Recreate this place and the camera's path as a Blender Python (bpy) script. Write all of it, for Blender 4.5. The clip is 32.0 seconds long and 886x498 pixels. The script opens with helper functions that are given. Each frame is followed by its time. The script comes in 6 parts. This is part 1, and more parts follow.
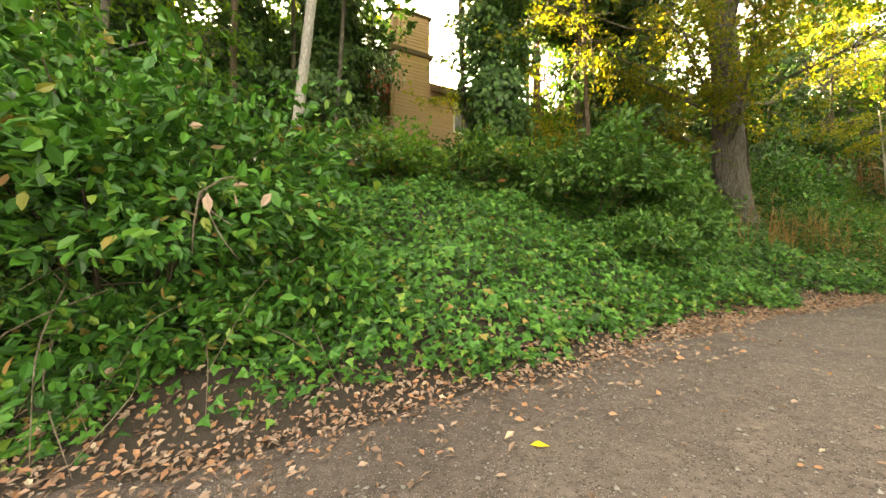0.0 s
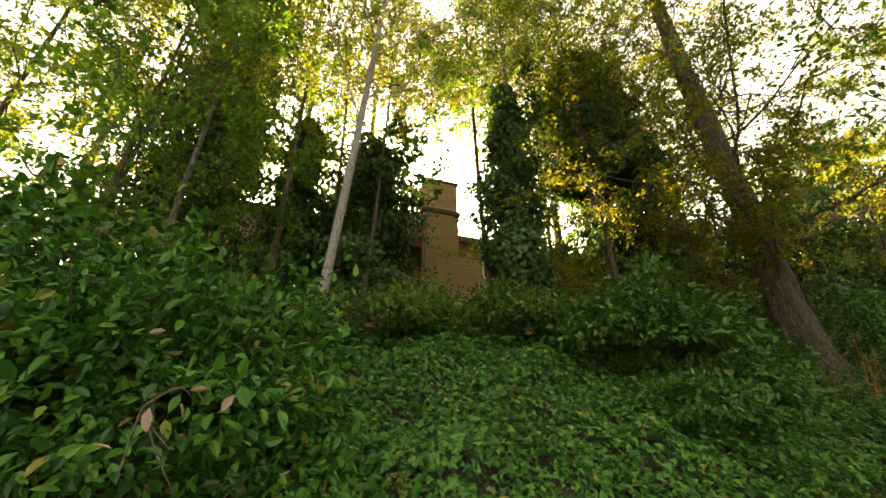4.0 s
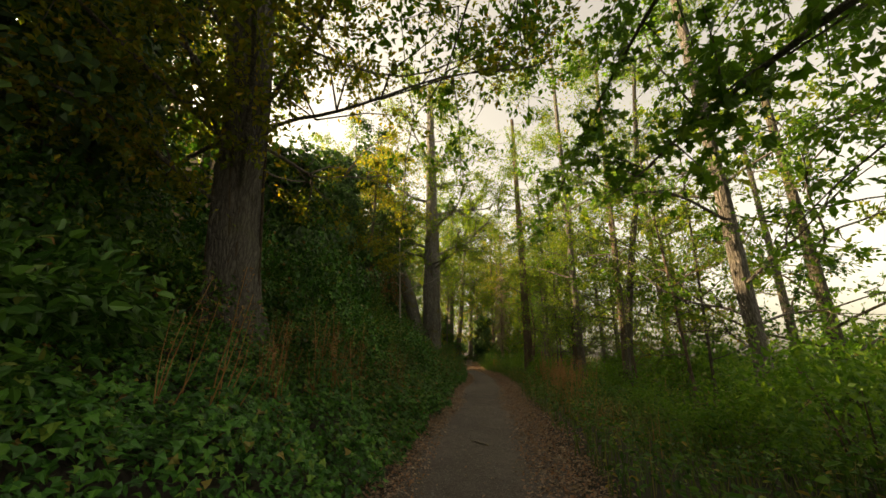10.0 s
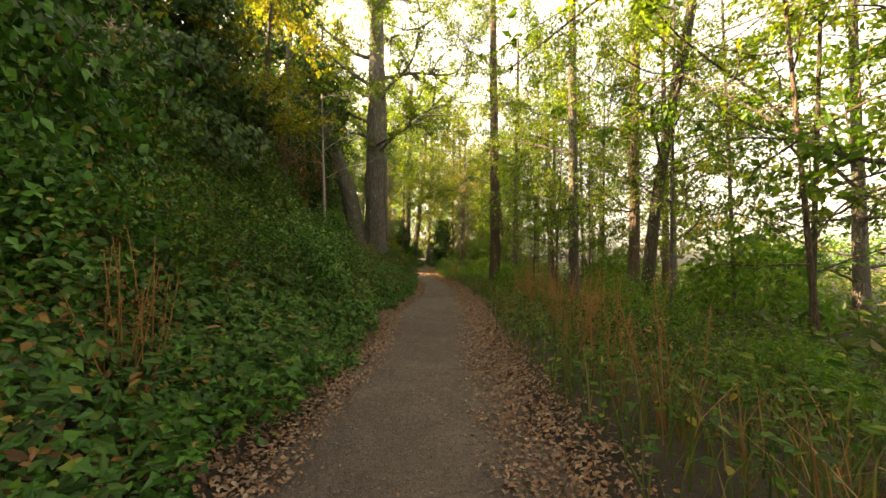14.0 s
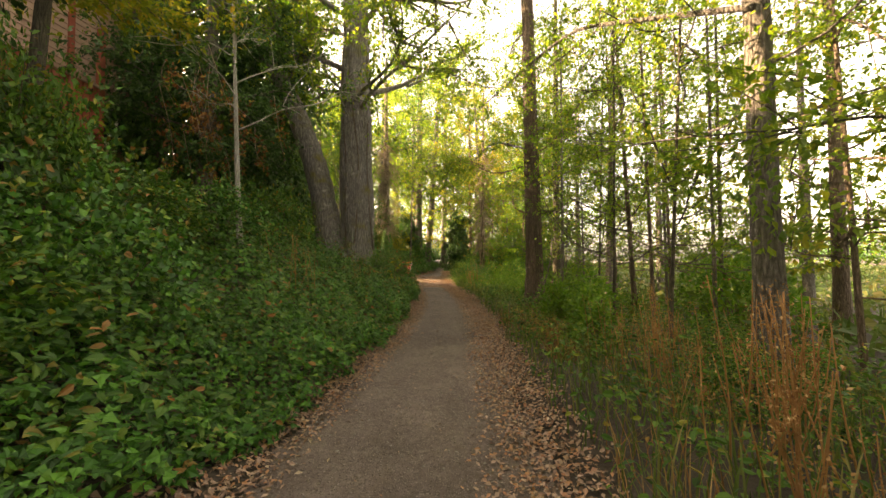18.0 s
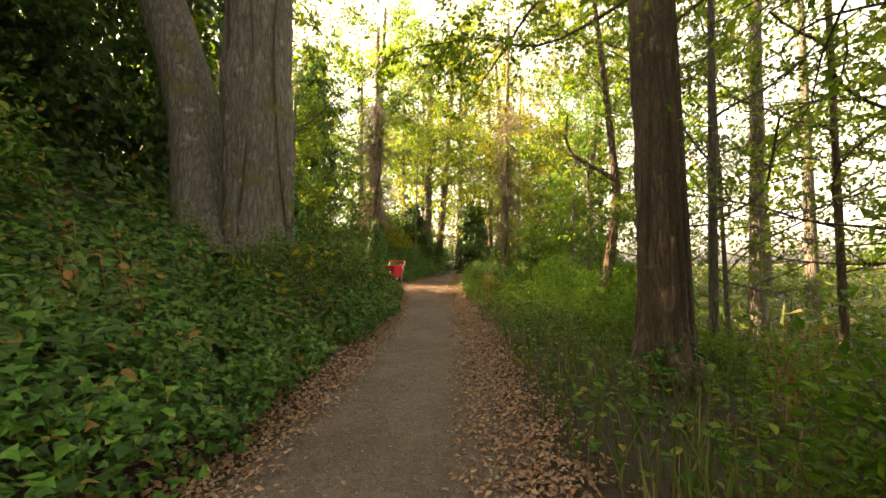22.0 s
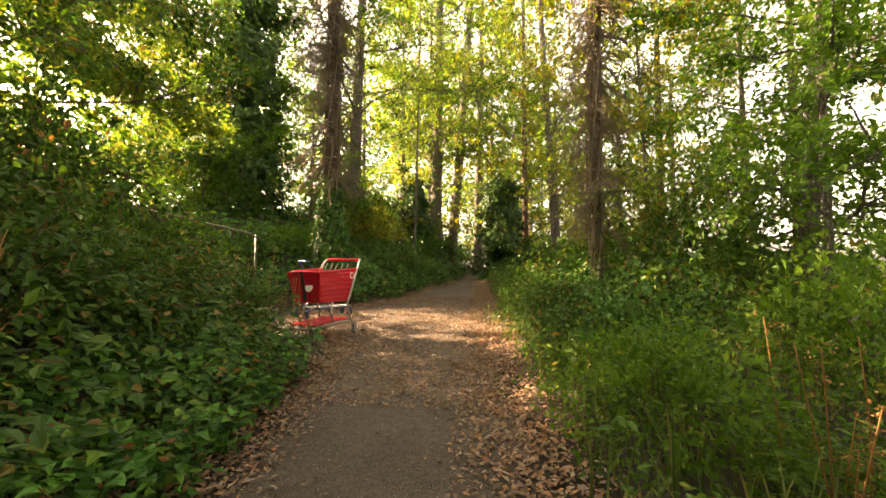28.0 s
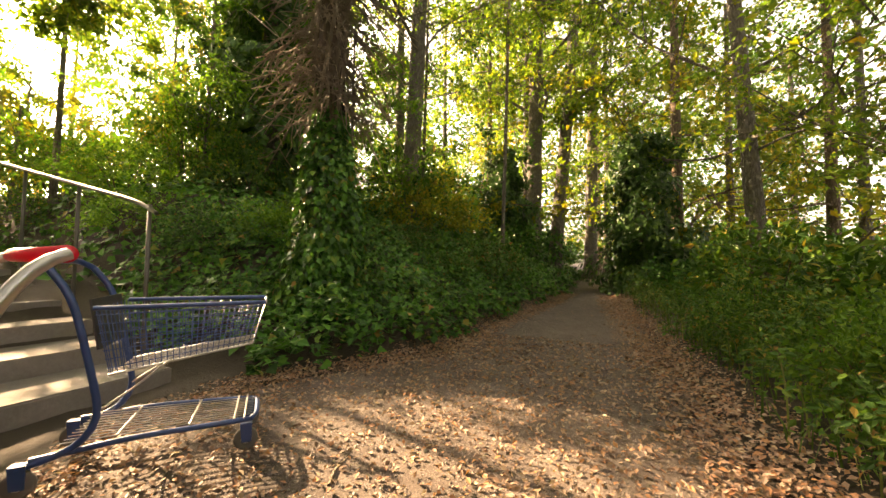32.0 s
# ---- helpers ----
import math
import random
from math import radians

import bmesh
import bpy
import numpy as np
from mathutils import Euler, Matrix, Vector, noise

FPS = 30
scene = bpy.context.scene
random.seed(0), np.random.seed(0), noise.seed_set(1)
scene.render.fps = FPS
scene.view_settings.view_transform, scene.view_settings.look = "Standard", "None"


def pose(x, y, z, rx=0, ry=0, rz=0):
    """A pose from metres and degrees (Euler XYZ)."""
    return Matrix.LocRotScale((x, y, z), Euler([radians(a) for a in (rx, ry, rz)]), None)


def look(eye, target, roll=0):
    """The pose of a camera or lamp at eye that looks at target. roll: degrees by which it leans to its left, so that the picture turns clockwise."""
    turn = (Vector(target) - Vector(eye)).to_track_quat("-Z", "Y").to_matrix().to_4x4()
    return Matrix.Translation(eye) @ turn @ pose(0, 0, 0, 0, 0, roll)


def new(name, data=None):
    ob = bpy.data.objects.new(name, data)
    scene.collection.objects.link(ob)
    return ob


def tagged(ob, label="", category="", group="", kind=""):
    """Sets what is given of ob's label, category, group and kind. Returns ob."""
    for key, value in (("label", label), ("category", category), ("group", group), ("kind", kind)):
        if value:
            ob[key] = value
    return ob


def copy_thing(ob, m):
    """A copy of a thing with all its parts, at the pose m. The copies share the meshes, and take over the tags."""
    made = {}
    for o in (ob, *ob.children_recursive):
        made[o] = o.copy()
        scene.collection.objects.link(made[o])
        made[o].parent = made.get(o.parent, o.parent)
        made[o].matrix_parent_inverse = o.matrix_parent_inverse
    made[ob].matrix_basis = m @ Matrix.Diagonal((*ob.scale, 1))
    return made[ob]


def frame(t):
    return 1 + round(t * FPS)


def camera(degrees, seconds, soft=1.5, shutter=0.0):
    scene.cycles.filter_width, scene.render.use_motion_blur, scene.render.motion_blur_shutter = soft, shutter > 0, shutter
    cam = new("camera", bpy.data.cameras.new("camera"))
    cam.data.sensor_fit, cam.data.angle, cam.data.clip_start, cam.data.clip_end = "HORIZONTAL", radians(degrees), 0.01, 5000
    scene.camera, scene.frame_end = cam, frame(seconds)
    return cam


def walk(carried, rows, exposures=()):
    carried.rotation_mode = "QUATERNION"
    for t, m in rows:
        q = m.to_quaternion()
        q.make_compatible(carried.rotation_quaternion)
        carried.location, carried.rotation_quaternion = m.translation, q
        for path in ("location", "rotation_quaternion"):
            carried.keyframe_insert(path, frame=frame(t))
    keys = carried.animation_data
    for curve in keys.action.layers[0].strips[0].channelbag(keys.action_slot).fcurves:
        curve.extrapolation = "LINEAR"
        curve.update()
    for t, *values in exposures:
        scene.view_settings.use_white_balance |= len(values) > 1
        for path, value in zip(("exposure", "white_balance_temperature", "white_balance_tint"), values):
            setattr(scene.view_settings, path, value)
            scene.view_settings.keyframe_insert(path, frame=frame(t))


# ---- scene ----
cam = camera(101.5, 32.0)
PATH = [
    (0.00, (0.000, -0.000, 0.473), (-4.491, 2.188, 0.670), 0.63),
    (0.50, (0.011, -0.006, 0.526), (-4.418, 2.135, 1.417), 0.54),
    (1.00, (0.037, -0.008, 0.590), (-4.196, 2.061, 2.264), 0.45),
    (1.50, (0.072, 0.010, 0.643), (-3.992, 2.344, 2.386), 0.39),
    (2.00, (0.083, 0.005, 0.686), (-3.918, 2.432, 2.445), 0.44),
    (2.50, (0.089, -0.010, 0.707), (-3.817, 2.322, 2.780), 0.36),
    (3.00, (0.084, 0.004, 0.707), (-3.944, 2.083, 2.818), 0.19),
    (3.50, (0.054, 0.114, 0.711), (-4.147, 1.850, 2.794), 0.07),
    (5.50, (-0.584, 1.045, 0.907), (-4.944, 2.416, 2.935), -0.26),
    (6.00, (-0.754, 1.378, 0.974), (-5.147, 2.614, 3.017), -0.41),
    (6.50, (-0.882, 1.727, 0.999), (-5.295, 2.893, 3.039), -0.37),
    (7.00, (-1.015, 2.138, 1.035), (-5.428, 3.303, 3.076), -0.59),
    (7.50, (-1.159, 2.602, 1.042), (-5.565, 3.807, 3.075), -0.61),
    (8.00, (-1.266, 3.121, 1.027), (-5.485, 4.850, 3.077), -0.57),
    (8.50, (-1.199, 3.602, 1.016), (-4.376, 6.863, 3.085), -0.40),
    (9.00, (-1.156, 4.059, 1.017), (-2.828, 8.303, 3.065), 0.04),
    (9.50, (-1.126, 4.487, 1.049), (-1.868, 9.032, 2.995), 0.24),
    (10.00, (-1.119, 4.913, 1.092), (-1.647, 9.677, 2.515), 0.13),
    (10.50, (-1.018, 5.414, 1.103), (-1.432, 10.332, 1.902), 0.19),
    (11.00, (-0.956, 5.909, 1.125), (-1.164, 10.899, 1.363), 0.41),
    (11.50, (-0.942, 6.476, 1.140), (-0.941, 11.472, 1.328), 0.35),
    (12.00, (-0.913, 7.023, 1.165), (-0.860, 12.021, 1.299), 0.43),
    (12.50, (-0.924, 7.614, 1.160), (-0.854, 12.611, 1.337), 0.53),
    (13.00, (-0.916, 8.196, 1.164), (-0.863, 13.193, 1.342), 0.43),
    (13.50, (-0.961, 8.792, 1.150), (-0.952, 13.789, 1.320), 0.54),
    (14.00, (-0.982, 9.436, 1.146), (-0.999, 14.433, 1.317), 0.45),
    (14.50, (-1.005, 10.081, 1.100), (-1.065, 15.078, 1.272), 0.47),
    (16.50, (-0.814, 12.387, 1.306), (-0.973, 17.380, 1.511), -0.69),
    (17.00, (-0.762, 13.129, 1.323), (-0.913, 18.123, 1.511), -0.59),
    (17.50, (-0.748, 13.869, 1.341), (-0.969, 18.861, 1.529), -0.46),
    (18.00, (-0.747, 14.597, 1.345), (-1.028, 19.586, 1.517), -0.43),
    (18.50, (-0.708, 15.326, 1.349), (-1.015, 20.314, 1.530), -0.32),
    (19.00, (-0.706, 16.055, 1.328), (-1.048, 21.040, 1.509), -0.20),
    (19.50, (-0.666, 16.760, 1.331), (-1.113, 21.736, 1.522), -0.35),
    (20.00, (-0.629, 17.516, 1.286), (-1.101, 22.490, 1.477), -0.24),
    (20.50, (-0.591, 18.283, 1.279), (-1.063, 23.257, 1.479), -0.24),
    (21.00, (-0.589, 19.000, 1.258), (-1.088, 23.971, 1.458), -0.03),
    (21.50, (-0.576, 19.742, 1.238), (-1.092, 24.711, 1.438), -0.12),
    (22.00, (-0.574, 20.446, 1.204), (-1.133, 25.411, 1.413), -0.10),
    (22.50, (-0.584, 21.148, 1.220), (-1.152, 26.111, 1.438), -0.20),
    (23.00, (-0.630, 21.812, 1.223), (-1.233, 26.771, 1.441), -0.08),
    (23.50, (-0.676, 22.463, 1.237), (-1.287, 27.420, 1.464), -0.17),
    (24.00, (-0.721, 23.064, 1.237), (-1.349, 28.020, 1.455), -0.07),
    (24.50, (-0.741, 23.703, 1.251), (-1.430, 28.650, 1.478), -0.24),
    (25.00, (-0.773, 24.292, 1.250), (-1.479, 29.237, 1.478), -0.13),
    (25.50, (-0.843, 24.906, 1.238), (-1.584, 29.845, 1.475), -0.21),
    (27.50, (-1.286, 27.765, 1.230), (-2.046, 32.701, 1.471), 0.06),
    (28.00, (-1.383, 28.362, 1.231), (-2.152, 33.297, 1.455), 0.07),
    (28.50, (-1.521, 28.966, 1.206), (-2.324, 33.896, 1.420), 0.09),
    (29.00, (-1.607, 29.598, 1.220), (-2.497, 34.514, 1.425), 0.04),
    (29.50, (-1.708, 30.217, 1.211), (-2.641, 35.125, 1.417), 0.06),
    (30.00, (-1.816, 30.880, 1.216), (-2.765, 35.785, 1.421), 0.07),
    (30.50, (-1.925, 31.515, 1.213), (-2.883, 36.419, 1.419), 0.27),
    (31.00, (-2.019, 32.163, 1.234), (-2.968, 37.067, 1.457), 0.17),
    (31.50, (-2.150, 32.725, 1.273), (-3.177, 37.613, 1.513), 0.51),
    (32.00, (-2.345, 33.188, 1.296), (-4.351, 37.763, 1.527), 0.67),
]
walk(cam, [(t, look(eye, target, roll)) for t, eye, target, roll in PATH], [(0.0, 4.45, 10000, 8), (1.0, 4.3, 10000, 8), (2.0, 3.7, 10000, 8), (3.0, 3.0, 10000, 8), (3.5, 2.95, 10000, 8), (6.0, 3.4, 10000, 8), (7.0, 3.62, 10000, 8), (8.3, 3.62, 10000, 8), (9.0, 2.75, 10000, 8), (9.8, 1.95, 10000, 8), (10.5, 2.1, 10000, 8), (11.0, 2.4, 10000, 11), (11.5, 2.85, 10000, 14), (12.2, 3.05, 10000, 14), (14.0, 3.1, 10000, 14), (17.0, 3.45, 10000, 17), (20.0, 3.6, 10000, 17), (23.0, 3.6, 10000, 17), (25.0, 3.35, 10000, 17), (27.5, 3.58, 10000, 17), (30.0, 3.52, 10000, 17), (32.0, 3.38, 10000, 17)])

# ---- light ----
SUN_ELEV, SUN_AZ = 26.0, 170.0          # degrees; azimuth of the sun seen from the path, counter-clockwise from +x
sky = bpy.data.worlds.new("sky")
scene.world = sky
sky.use_nodes = True
wn, wl = sky.node_tree.nodes, sky.node_tree.links
tex = wn.new("ShaderNodeTexSky")
tex.sky_type = "NISHITA"
tex.sun_disc = False
tex.sun_elevation = radians(SUN_ELEV)
tex.sun_rotation = radians(90 - SUN_AZ)
tex.air_density, tex.dust_density, tex.ozone_density = 1.0, 4.0, 1.0
wn["Background"].inputs["Strength"].default_value = 0.10
haze = wn.new("ShaderNodeHueSaturation")
haze.inputs["Saturation"].default_value = 0.35
wl.new(tex.outputs[0], haze.inputs["Color"])
wl.new(haze.outputs[0], wn["Background"].inputs[0])
sun = new("sun", bpy.data.lights.new("sun", "SUN"))
sun.data.energy, sun.data.angle, sun.data.color = 4.2, radians(0.6), (1.0, 0.81, 0.60)
sa, se = radians(SUN_AZ), radians(SUN_ELEV)
sun.matrix_world = look((math.cos(sa) * math.cos(se) * 50, math.sin(sa) * math.cos(se) * 50, math.sin(se) * 50), (0, 0, 0))

# ---- materials ----


def material(name):
    m = bpy.data.materials.new(name)
    m.use_nodes = True
    n, l = m.node_tree.nodes, m.node_tree.links
    return m, n, l, n["Principled BSDF"]


def ramp(n, l, source, stops):
    r = n.new("ShaderNodeValToRGB")
    while len(r.color_ramp.elements) < len(stops):
        r.color_ramp.elements.new(0.5)
    for e, (p, c) in zip(r.color_ramp.elements, stops):
        e.position, e.color = p, (*c, 1)
    l.new(source, r.inputs[0])
    return r.outputs[0]


def coords(n, l, scale=(1, 1, 1), where="Object"):
    c, m = n.new("ShaderNodeTexCoord"), n.new("ShaderNodeMapping")
    m.inputs["Scale"].default_value = scale
    l.new(c.outputs[where], m.inputs[0])
    return m.outputs[0]


def fuzz(n, l, at, scale, detail=4.0, rough=0.6):
    t = n.new("ShaderNodeTexNoise")
    t.inputs["Scale"].default_value, t.inputs["Detail"].default_value, t.inputs["Roughness"].default_value = scale, detail, rough
    l.new(at, t.inputs["Vector"])
    return t.outputs[0]


def mixed(n, l, fac, a, b, mode="MIX"):
    x = n.new("ShaderNodeMix")
    x.data_type, x.blend_type = "RGBA", mode
    for s, i in ((fac, 0), (a, 6), (b, 7)):
        if isinstance(s, (int, float)):
            x.inputs[i].default_value = s
        elif isinstance(s, tuple):
            x.inputs[i].default_value = (*s, 1)
        else:
            l.new(s, x.inputs[i])
    return x.outputs[2]


def bumped(n, l, p, height, strength, distance):
    b = n.new("ShaderNodeBump")
    b.inputs["Strength"].default_value, b.inputs["Distance"].default_value = strength, distance
    l.new(height, b.inputs["Height"])
    l.new(b.outputs[0], p.inputs["Normal"])


def leafy(name, stops, through_light=0.4, gloss=0.45, tone=1.15, sheen=0.28):
    """Leaves: a colour of its own for each leaf, light shining through the blade."""
    m, n, l, p = material(name)
    g = n.new("ShaderNodeNewGeometry")
    c = ramp(n, l, g.outputs["Random Per Island"], stops)
    at = coords(n, l)
    big = fuzz(n, l, at, 0.9, 2.0)
    fine = fuzz(n, l, at, 45.0, 2.0)
    c = mixed(n, l, big, mixed(n, l, 0.16, c, (0.02, 0.035, 0.012)), c)
    c = mixed(n, l, mixed(n, l, 0.5, fine, fine), mixed(n, l, 0.14, c, (0.01, 0.02, 0.008)), c)
    l.new(c, p.inputs["Base Color"])
    p.inputs["Roughness"].default_value = gloss
    p.inputs["Specular IOR Level"].default_value = sheen
    t = n.new("ShaderNodeBsdfTranslucent")
    l.new(mixed(n, l, 1.0, c, (tone, tone * 1.02, 0.75), "MULTIPLY"), t.inputs[0])
    x = n.new("ShaderNodeMixShader")
    x.inputs[0].default_value = through_light
    l.new(p.outputs[0], x.inputs[1])
    l.new(t.outputs[0], x.inputs[2])
    l.new(x.outputs[0], n["Material Output"].inputs[0])
    return m


def bark(name, dark, light, moss=(0.09, 0.10, 0.02), mossy=0.35, scale=1.0, furrow=1.0):
    m, n, l, p = material(name)
    at = coords(n, l, (9 * scale, 9 * scale, 1.7 * scale))
    ridge = n.new("ShaderNodeTexVoronoi")
    ridge.feature = "DISTANCE_TO_EDGE"
    ridge.inputs["Scale"].default_value = 3.0
    wob = fuzz(n, l, at, 1.6, 4.0)
    l.new(mixed(n, l, 0.25, at, wob), ridge.inputs["Vector"])
    grain = fuzz(n, l, at, 7.0, 6.0, 0.75)
    c = ramp(n, l, grain, [(0.25, dark), (0.75, light)])
    c = mixed(n, l, ramp(n, l, ridge.outputs[0], [(0.0, (0.45, 0.45, 0.45)), (0.18, (0, 0, 0))]), c, tuple(v * 0.35 for v in dark))
    plain = coords(n, l)
    spots = fuzz(n, l, plain, 2.2, 4.0)
    c = mixed(n, l, ramp(n, l, spots, [(0.55, (0, 0, 0)), (0.7, (mossy,) * 3)]), c, moss)
    pale = fuzz(n, l, plain, 5.0, 5.0)
    c = mixed(n, l, ramp(n, l, pale, [(0.60, (0, 0, 0)), (0.70, (0.4,) * 3)]), c, tuple(min(0.5, v * 1.8) for v in light))
    l.new(c, p.inputs["Base Color"])
    p.inputs["Roughness"].default_value = 0.92
    h = mixed(n, l, 0.5, ramp(n, l, ridge.outputs[0], [(0.0, (0, 0, 0)), (0.35, (1, 1, 1))]), grain)
    bumped(n, l, p, h, 1.0 * furrow, 0.06)
    return m


def earthy(name, stops, scale=3.0, bump=0.6, rough=0.95, specks=None):
    m, n, l, p = material(name)
    at = coords(n, l)
    a, b, c = fuzz(n, l, at, scale, 6.0, 0.7), fuzz(n, l, at, scale * 9, 5.0, 0.7), fuzz(n, l, at, 0.45, 3.0)
    col = mixed(n, l, 0.55, ramp(n, l, a, stops), ramp(n, l, b, stops))
    col = mixed(n, l, ramp(n, l, c, [(0.35, (0, 0, 0)), (0.7, (0.5,) * 3)]), col, tuple(v * 0.6 for v in stops[0][1]))
    h = b
    if specks:
        tones = (specks, tuple(q * 0.16 for q in specks), tuple(q * 0.8 for q in specks))
        for size, share, tone in zip((150.0, 85.0, 48.0), (0.52, 0.62, 0.74), tones):
            v = n.new("ShaderNodeTexVoronoi")
            v.inputs["Scale"].default_value = size
            l.new(at, v.inputs["Vector"])
            keep = ramp(n, l, v.outputs["Color"], [(share, (0, 0, 0)), (share + 0.04, (1, 1, 1))])
            near = ramp(n, l, v.outputs["Distance"], [(0.25, (1, 1, 1)), (0.42, (0, 0, 0))])
            k = mixed(n, l, 1.0, keep, near, "MULTIPLY")
            col = mixed(n, l, mixed(n, l, 1.0, k, (0.75, 0.75, 0.75), "MULTIPLY"), col, tone)
            h = mixed(n, l, 0.4, h, k)
    l.new(col, p.inputs["Base Color"])
    p.inputs["Roughness"].default_value = rough
    bumped(n, l, p, h, bump, 0.02)
    return m


def painted(name, colour, rough=0.5, metal=0.0, wear=0.25, worn=(0.12, 0.09, 0.07), scale=14.0, vary=0.0):
    m, n, l, p = material(name)
    at = coords(n, l)
    a, b = fuzz(n, l, at, scale, 5.0, 0.7), fuzz(n, l, at, scale * 0.15, 3.0)
    c = mixed(n, l, ramp(n, l, a, [(0.55, (0, 0, 0)), (0.72, (wear,) * 3)]), colour, worn)
    c = mixed(n, l, ramp(n, l, b, [(0.3, (0, 0, 0)), (0.7, (0.3,) * 3)]), c, tuple(v * 0.72 for v in colour))
    if vary:
        o = n.new("ShaderNodeObjectInfo")
        c = mixed(n, l, ramp(n, l, o.outputs["Random"], [(0, (0, 0, 0)), (1, (vary,) * 3)]), c, tuple(v * 0.6 for v in colour))
    l.new(c, p.inputs["Base Color"])
    p.inputs["Metallic"].default_value = metal
    l.new(ramp(n, l, a, [(0.3, (rough * 0.8,) * 3), (0.8, (min(1, rough * 1.3),) * 3)]), p.inputs["Roughness"])
    bumped(n, l, p, a, 0.12, 0.004)
    return m


IVY = leafy("ivy_leaf", [(0.0, (0.013, 0.056, 0.011)), (0.45, (0.040, 0.155, 0.025)), (0.86, (0.084, 0.245, 0.036)), (0.97, (0.150, 0.250, 0.040)), (1.0, (0.300, 0.160, 0.060))], 0.20, 0.42)
DARK_IVY = leafy("dark_ivy_leaf", [(0.0, (0.024, 0.066, 0.020)), (0.6, (0.046, 0.120, 0.032)), (1.0, (0.095, 0.190, 0.046))], 0.30, 0.4)
SHRUB = leafy("shrub_leaf", [(0.0, (0.018, 0.066, 0.012)), (0.45, (0.048, 0.138, 0.020)), (0.86, (0.100, 0.205, 0.028)), (0.95, (0.260, 0.260, 0.040)), (1.0, (0.300, 0.160, 0.050))], 0.34, 0.45, 1.25)
LAUREL = leafy("laurel_leaf", [(0.0, (0.026, 0.085, 0.018)), (0.6, (0.060, 0.165, 0.030)), (0.94, (0.095, 0.225, 0.036)), (1.0, (0.200, 0.200, 0.050))], 0.24, 0.36, 1.15, 0.32)
BRAMBLE = leafy("bramble_leaf", [(0.0, (0.022, 0.070, 0.014)), (0.6, (0.054, 0.140, 0.024)), (0.88, (0.090, 0.165, 0.030)), (0.95, (0.216, 0.125, 0.045)), (1.0, (0.324, 0.140, 0.050))], 0.30, 0.5)
FRESH = leafy("fresh_green_leaf", [(0.0, (0.050, 0.132, 0.022)), (0.6, (0.088, 0.198, 0.029)), (1.0, (0.154, 0.253, 0.044))], 0.55, 0.42, 1.45)
CANOPY = leafy("canopy_leaf", [(0.0, (0.068, 0.138, 0.025)), (0.5, (0.122, 0.208, 0.036)), (0.85, (0.195, 0.265, 0.045)), (1.0, (0.320, 0.305, 0.050))], 0.58, 0.45, 1.4)
GOLD = leafy("golden_leaf", [(0.0, (0.094, 0.143, 0.024)), (0.45, (0.187, 0.220, 0.033)), (0.8, (0.290, 0.275, 0.039)), (1.0, (0.380, 0.240, 0.044))], 0.60, 0.45, 1.3)
RUST = leafy("rust_leaf", [(0.0, (0.10, 0.05, 0.025)), (0.5, (0.20, 0.09, 0.035)), (0.85, (0.30, 0.15, 0.05)), (1.0, (0.34, 0.26, 0.06))], 0.35, 0.6)
LITTER = leafy("fallen_leaf", [(0.0, (0.10, 0.060, 0.045)), (0.25, (0.23, 0.145, 0.11)), (0.6, (0.40, 0.285, 0.225)), (0.78, (0.32, 0.15, 0.09)), (0.93, (0.42, 0.22, 0.12)), (1.0, (0.50, 0.40, 0.30))], 0.12, 0.65)
GRASS = leafy("grass_blade", [(0.0, (0.050, 0.100, 0.022)), (0.6, (0.095, 0.150, 0.035)), (0.88, (0.17, 0.18, 0.06)), (1.0, (0.30, 0.24, 0.11))], 0.4, 0.5)
STALK = leafy("dry_stalk", [(0.0, (0.19, 0.085, 0.035)), (0.6, (0.34, 0.170, 0.070)), (1.0, (0.46, 0.30, 0.15))], 0.25, 0.7)
STEM = bark("stem_bark", (0.05, 0.036, 0.024), (0.14, 0.10, 0.065), scale=3.0)
GREY_BARK = bark("grey_brown_bark", (0.042, 0.036, 0.031), (0.205, 0.185, 0.162))
RED_BARK = bark("red_brown_bark", (0.060, 0.041, 0.030), (0.190, 0.135, 0.098))
PALE_BARK = bark("pale_smooth_bark", (0.15, 0.14, 0.125), (0.44, 0.42, 0.39), scale=1.6, furrow=0.5)
BIG_BARK = bark("old_furrowed_bark", (0.034, 0.030, 0.026), (0.255, 0.240, 0.220), (0.115, 0.105, 0.022), 0.9, 0.6)
MOSSY_BARK = bark("mossy_bark", (0.036, 0.031, 0.022), (0.105, 0.092, 0.066), (0.13, 0.115, 0.022), 0.75)
TWIG = bark("dead_twig", (0.20, 0.15, 0.11), (0.44, 0.35, 0.27), mossy=0.1, scale=3.0)
SOIL = earthy("woodland_soil", [(0.25, (0.022, 0.017, 0.012)), (0.6, (0.055, 0.042, 0.031)), (0.85, (0.120, 0.092, 0.066))], 4.0, 1.0)
TRACK = earthy("packed_gravel_path", [(0.28, (0.036, 0.026, 0.022)), (0.5, (0.105, 0.080, 0.069)), (0.75, (0.230, 0.185, 0.162))], 2.6, 1.6, 0.95, (0.36, 0.31, 0.28))
STONE = earthy("pebble_stone", [(0.3, (0.16, 0.15, 0.135)), (0.8, (0.34, 0.32, 0.29))], 9.0, 0.3)
CONCRETE = earthy("weathered_concrete", [(0.25, (0.13, 0.115, 0.105)), (0.6, (0.22, 0.20, 0.185)), (0.85, (0.31, 0.285, 0.26))], 3.5, 0.4, 0.9)
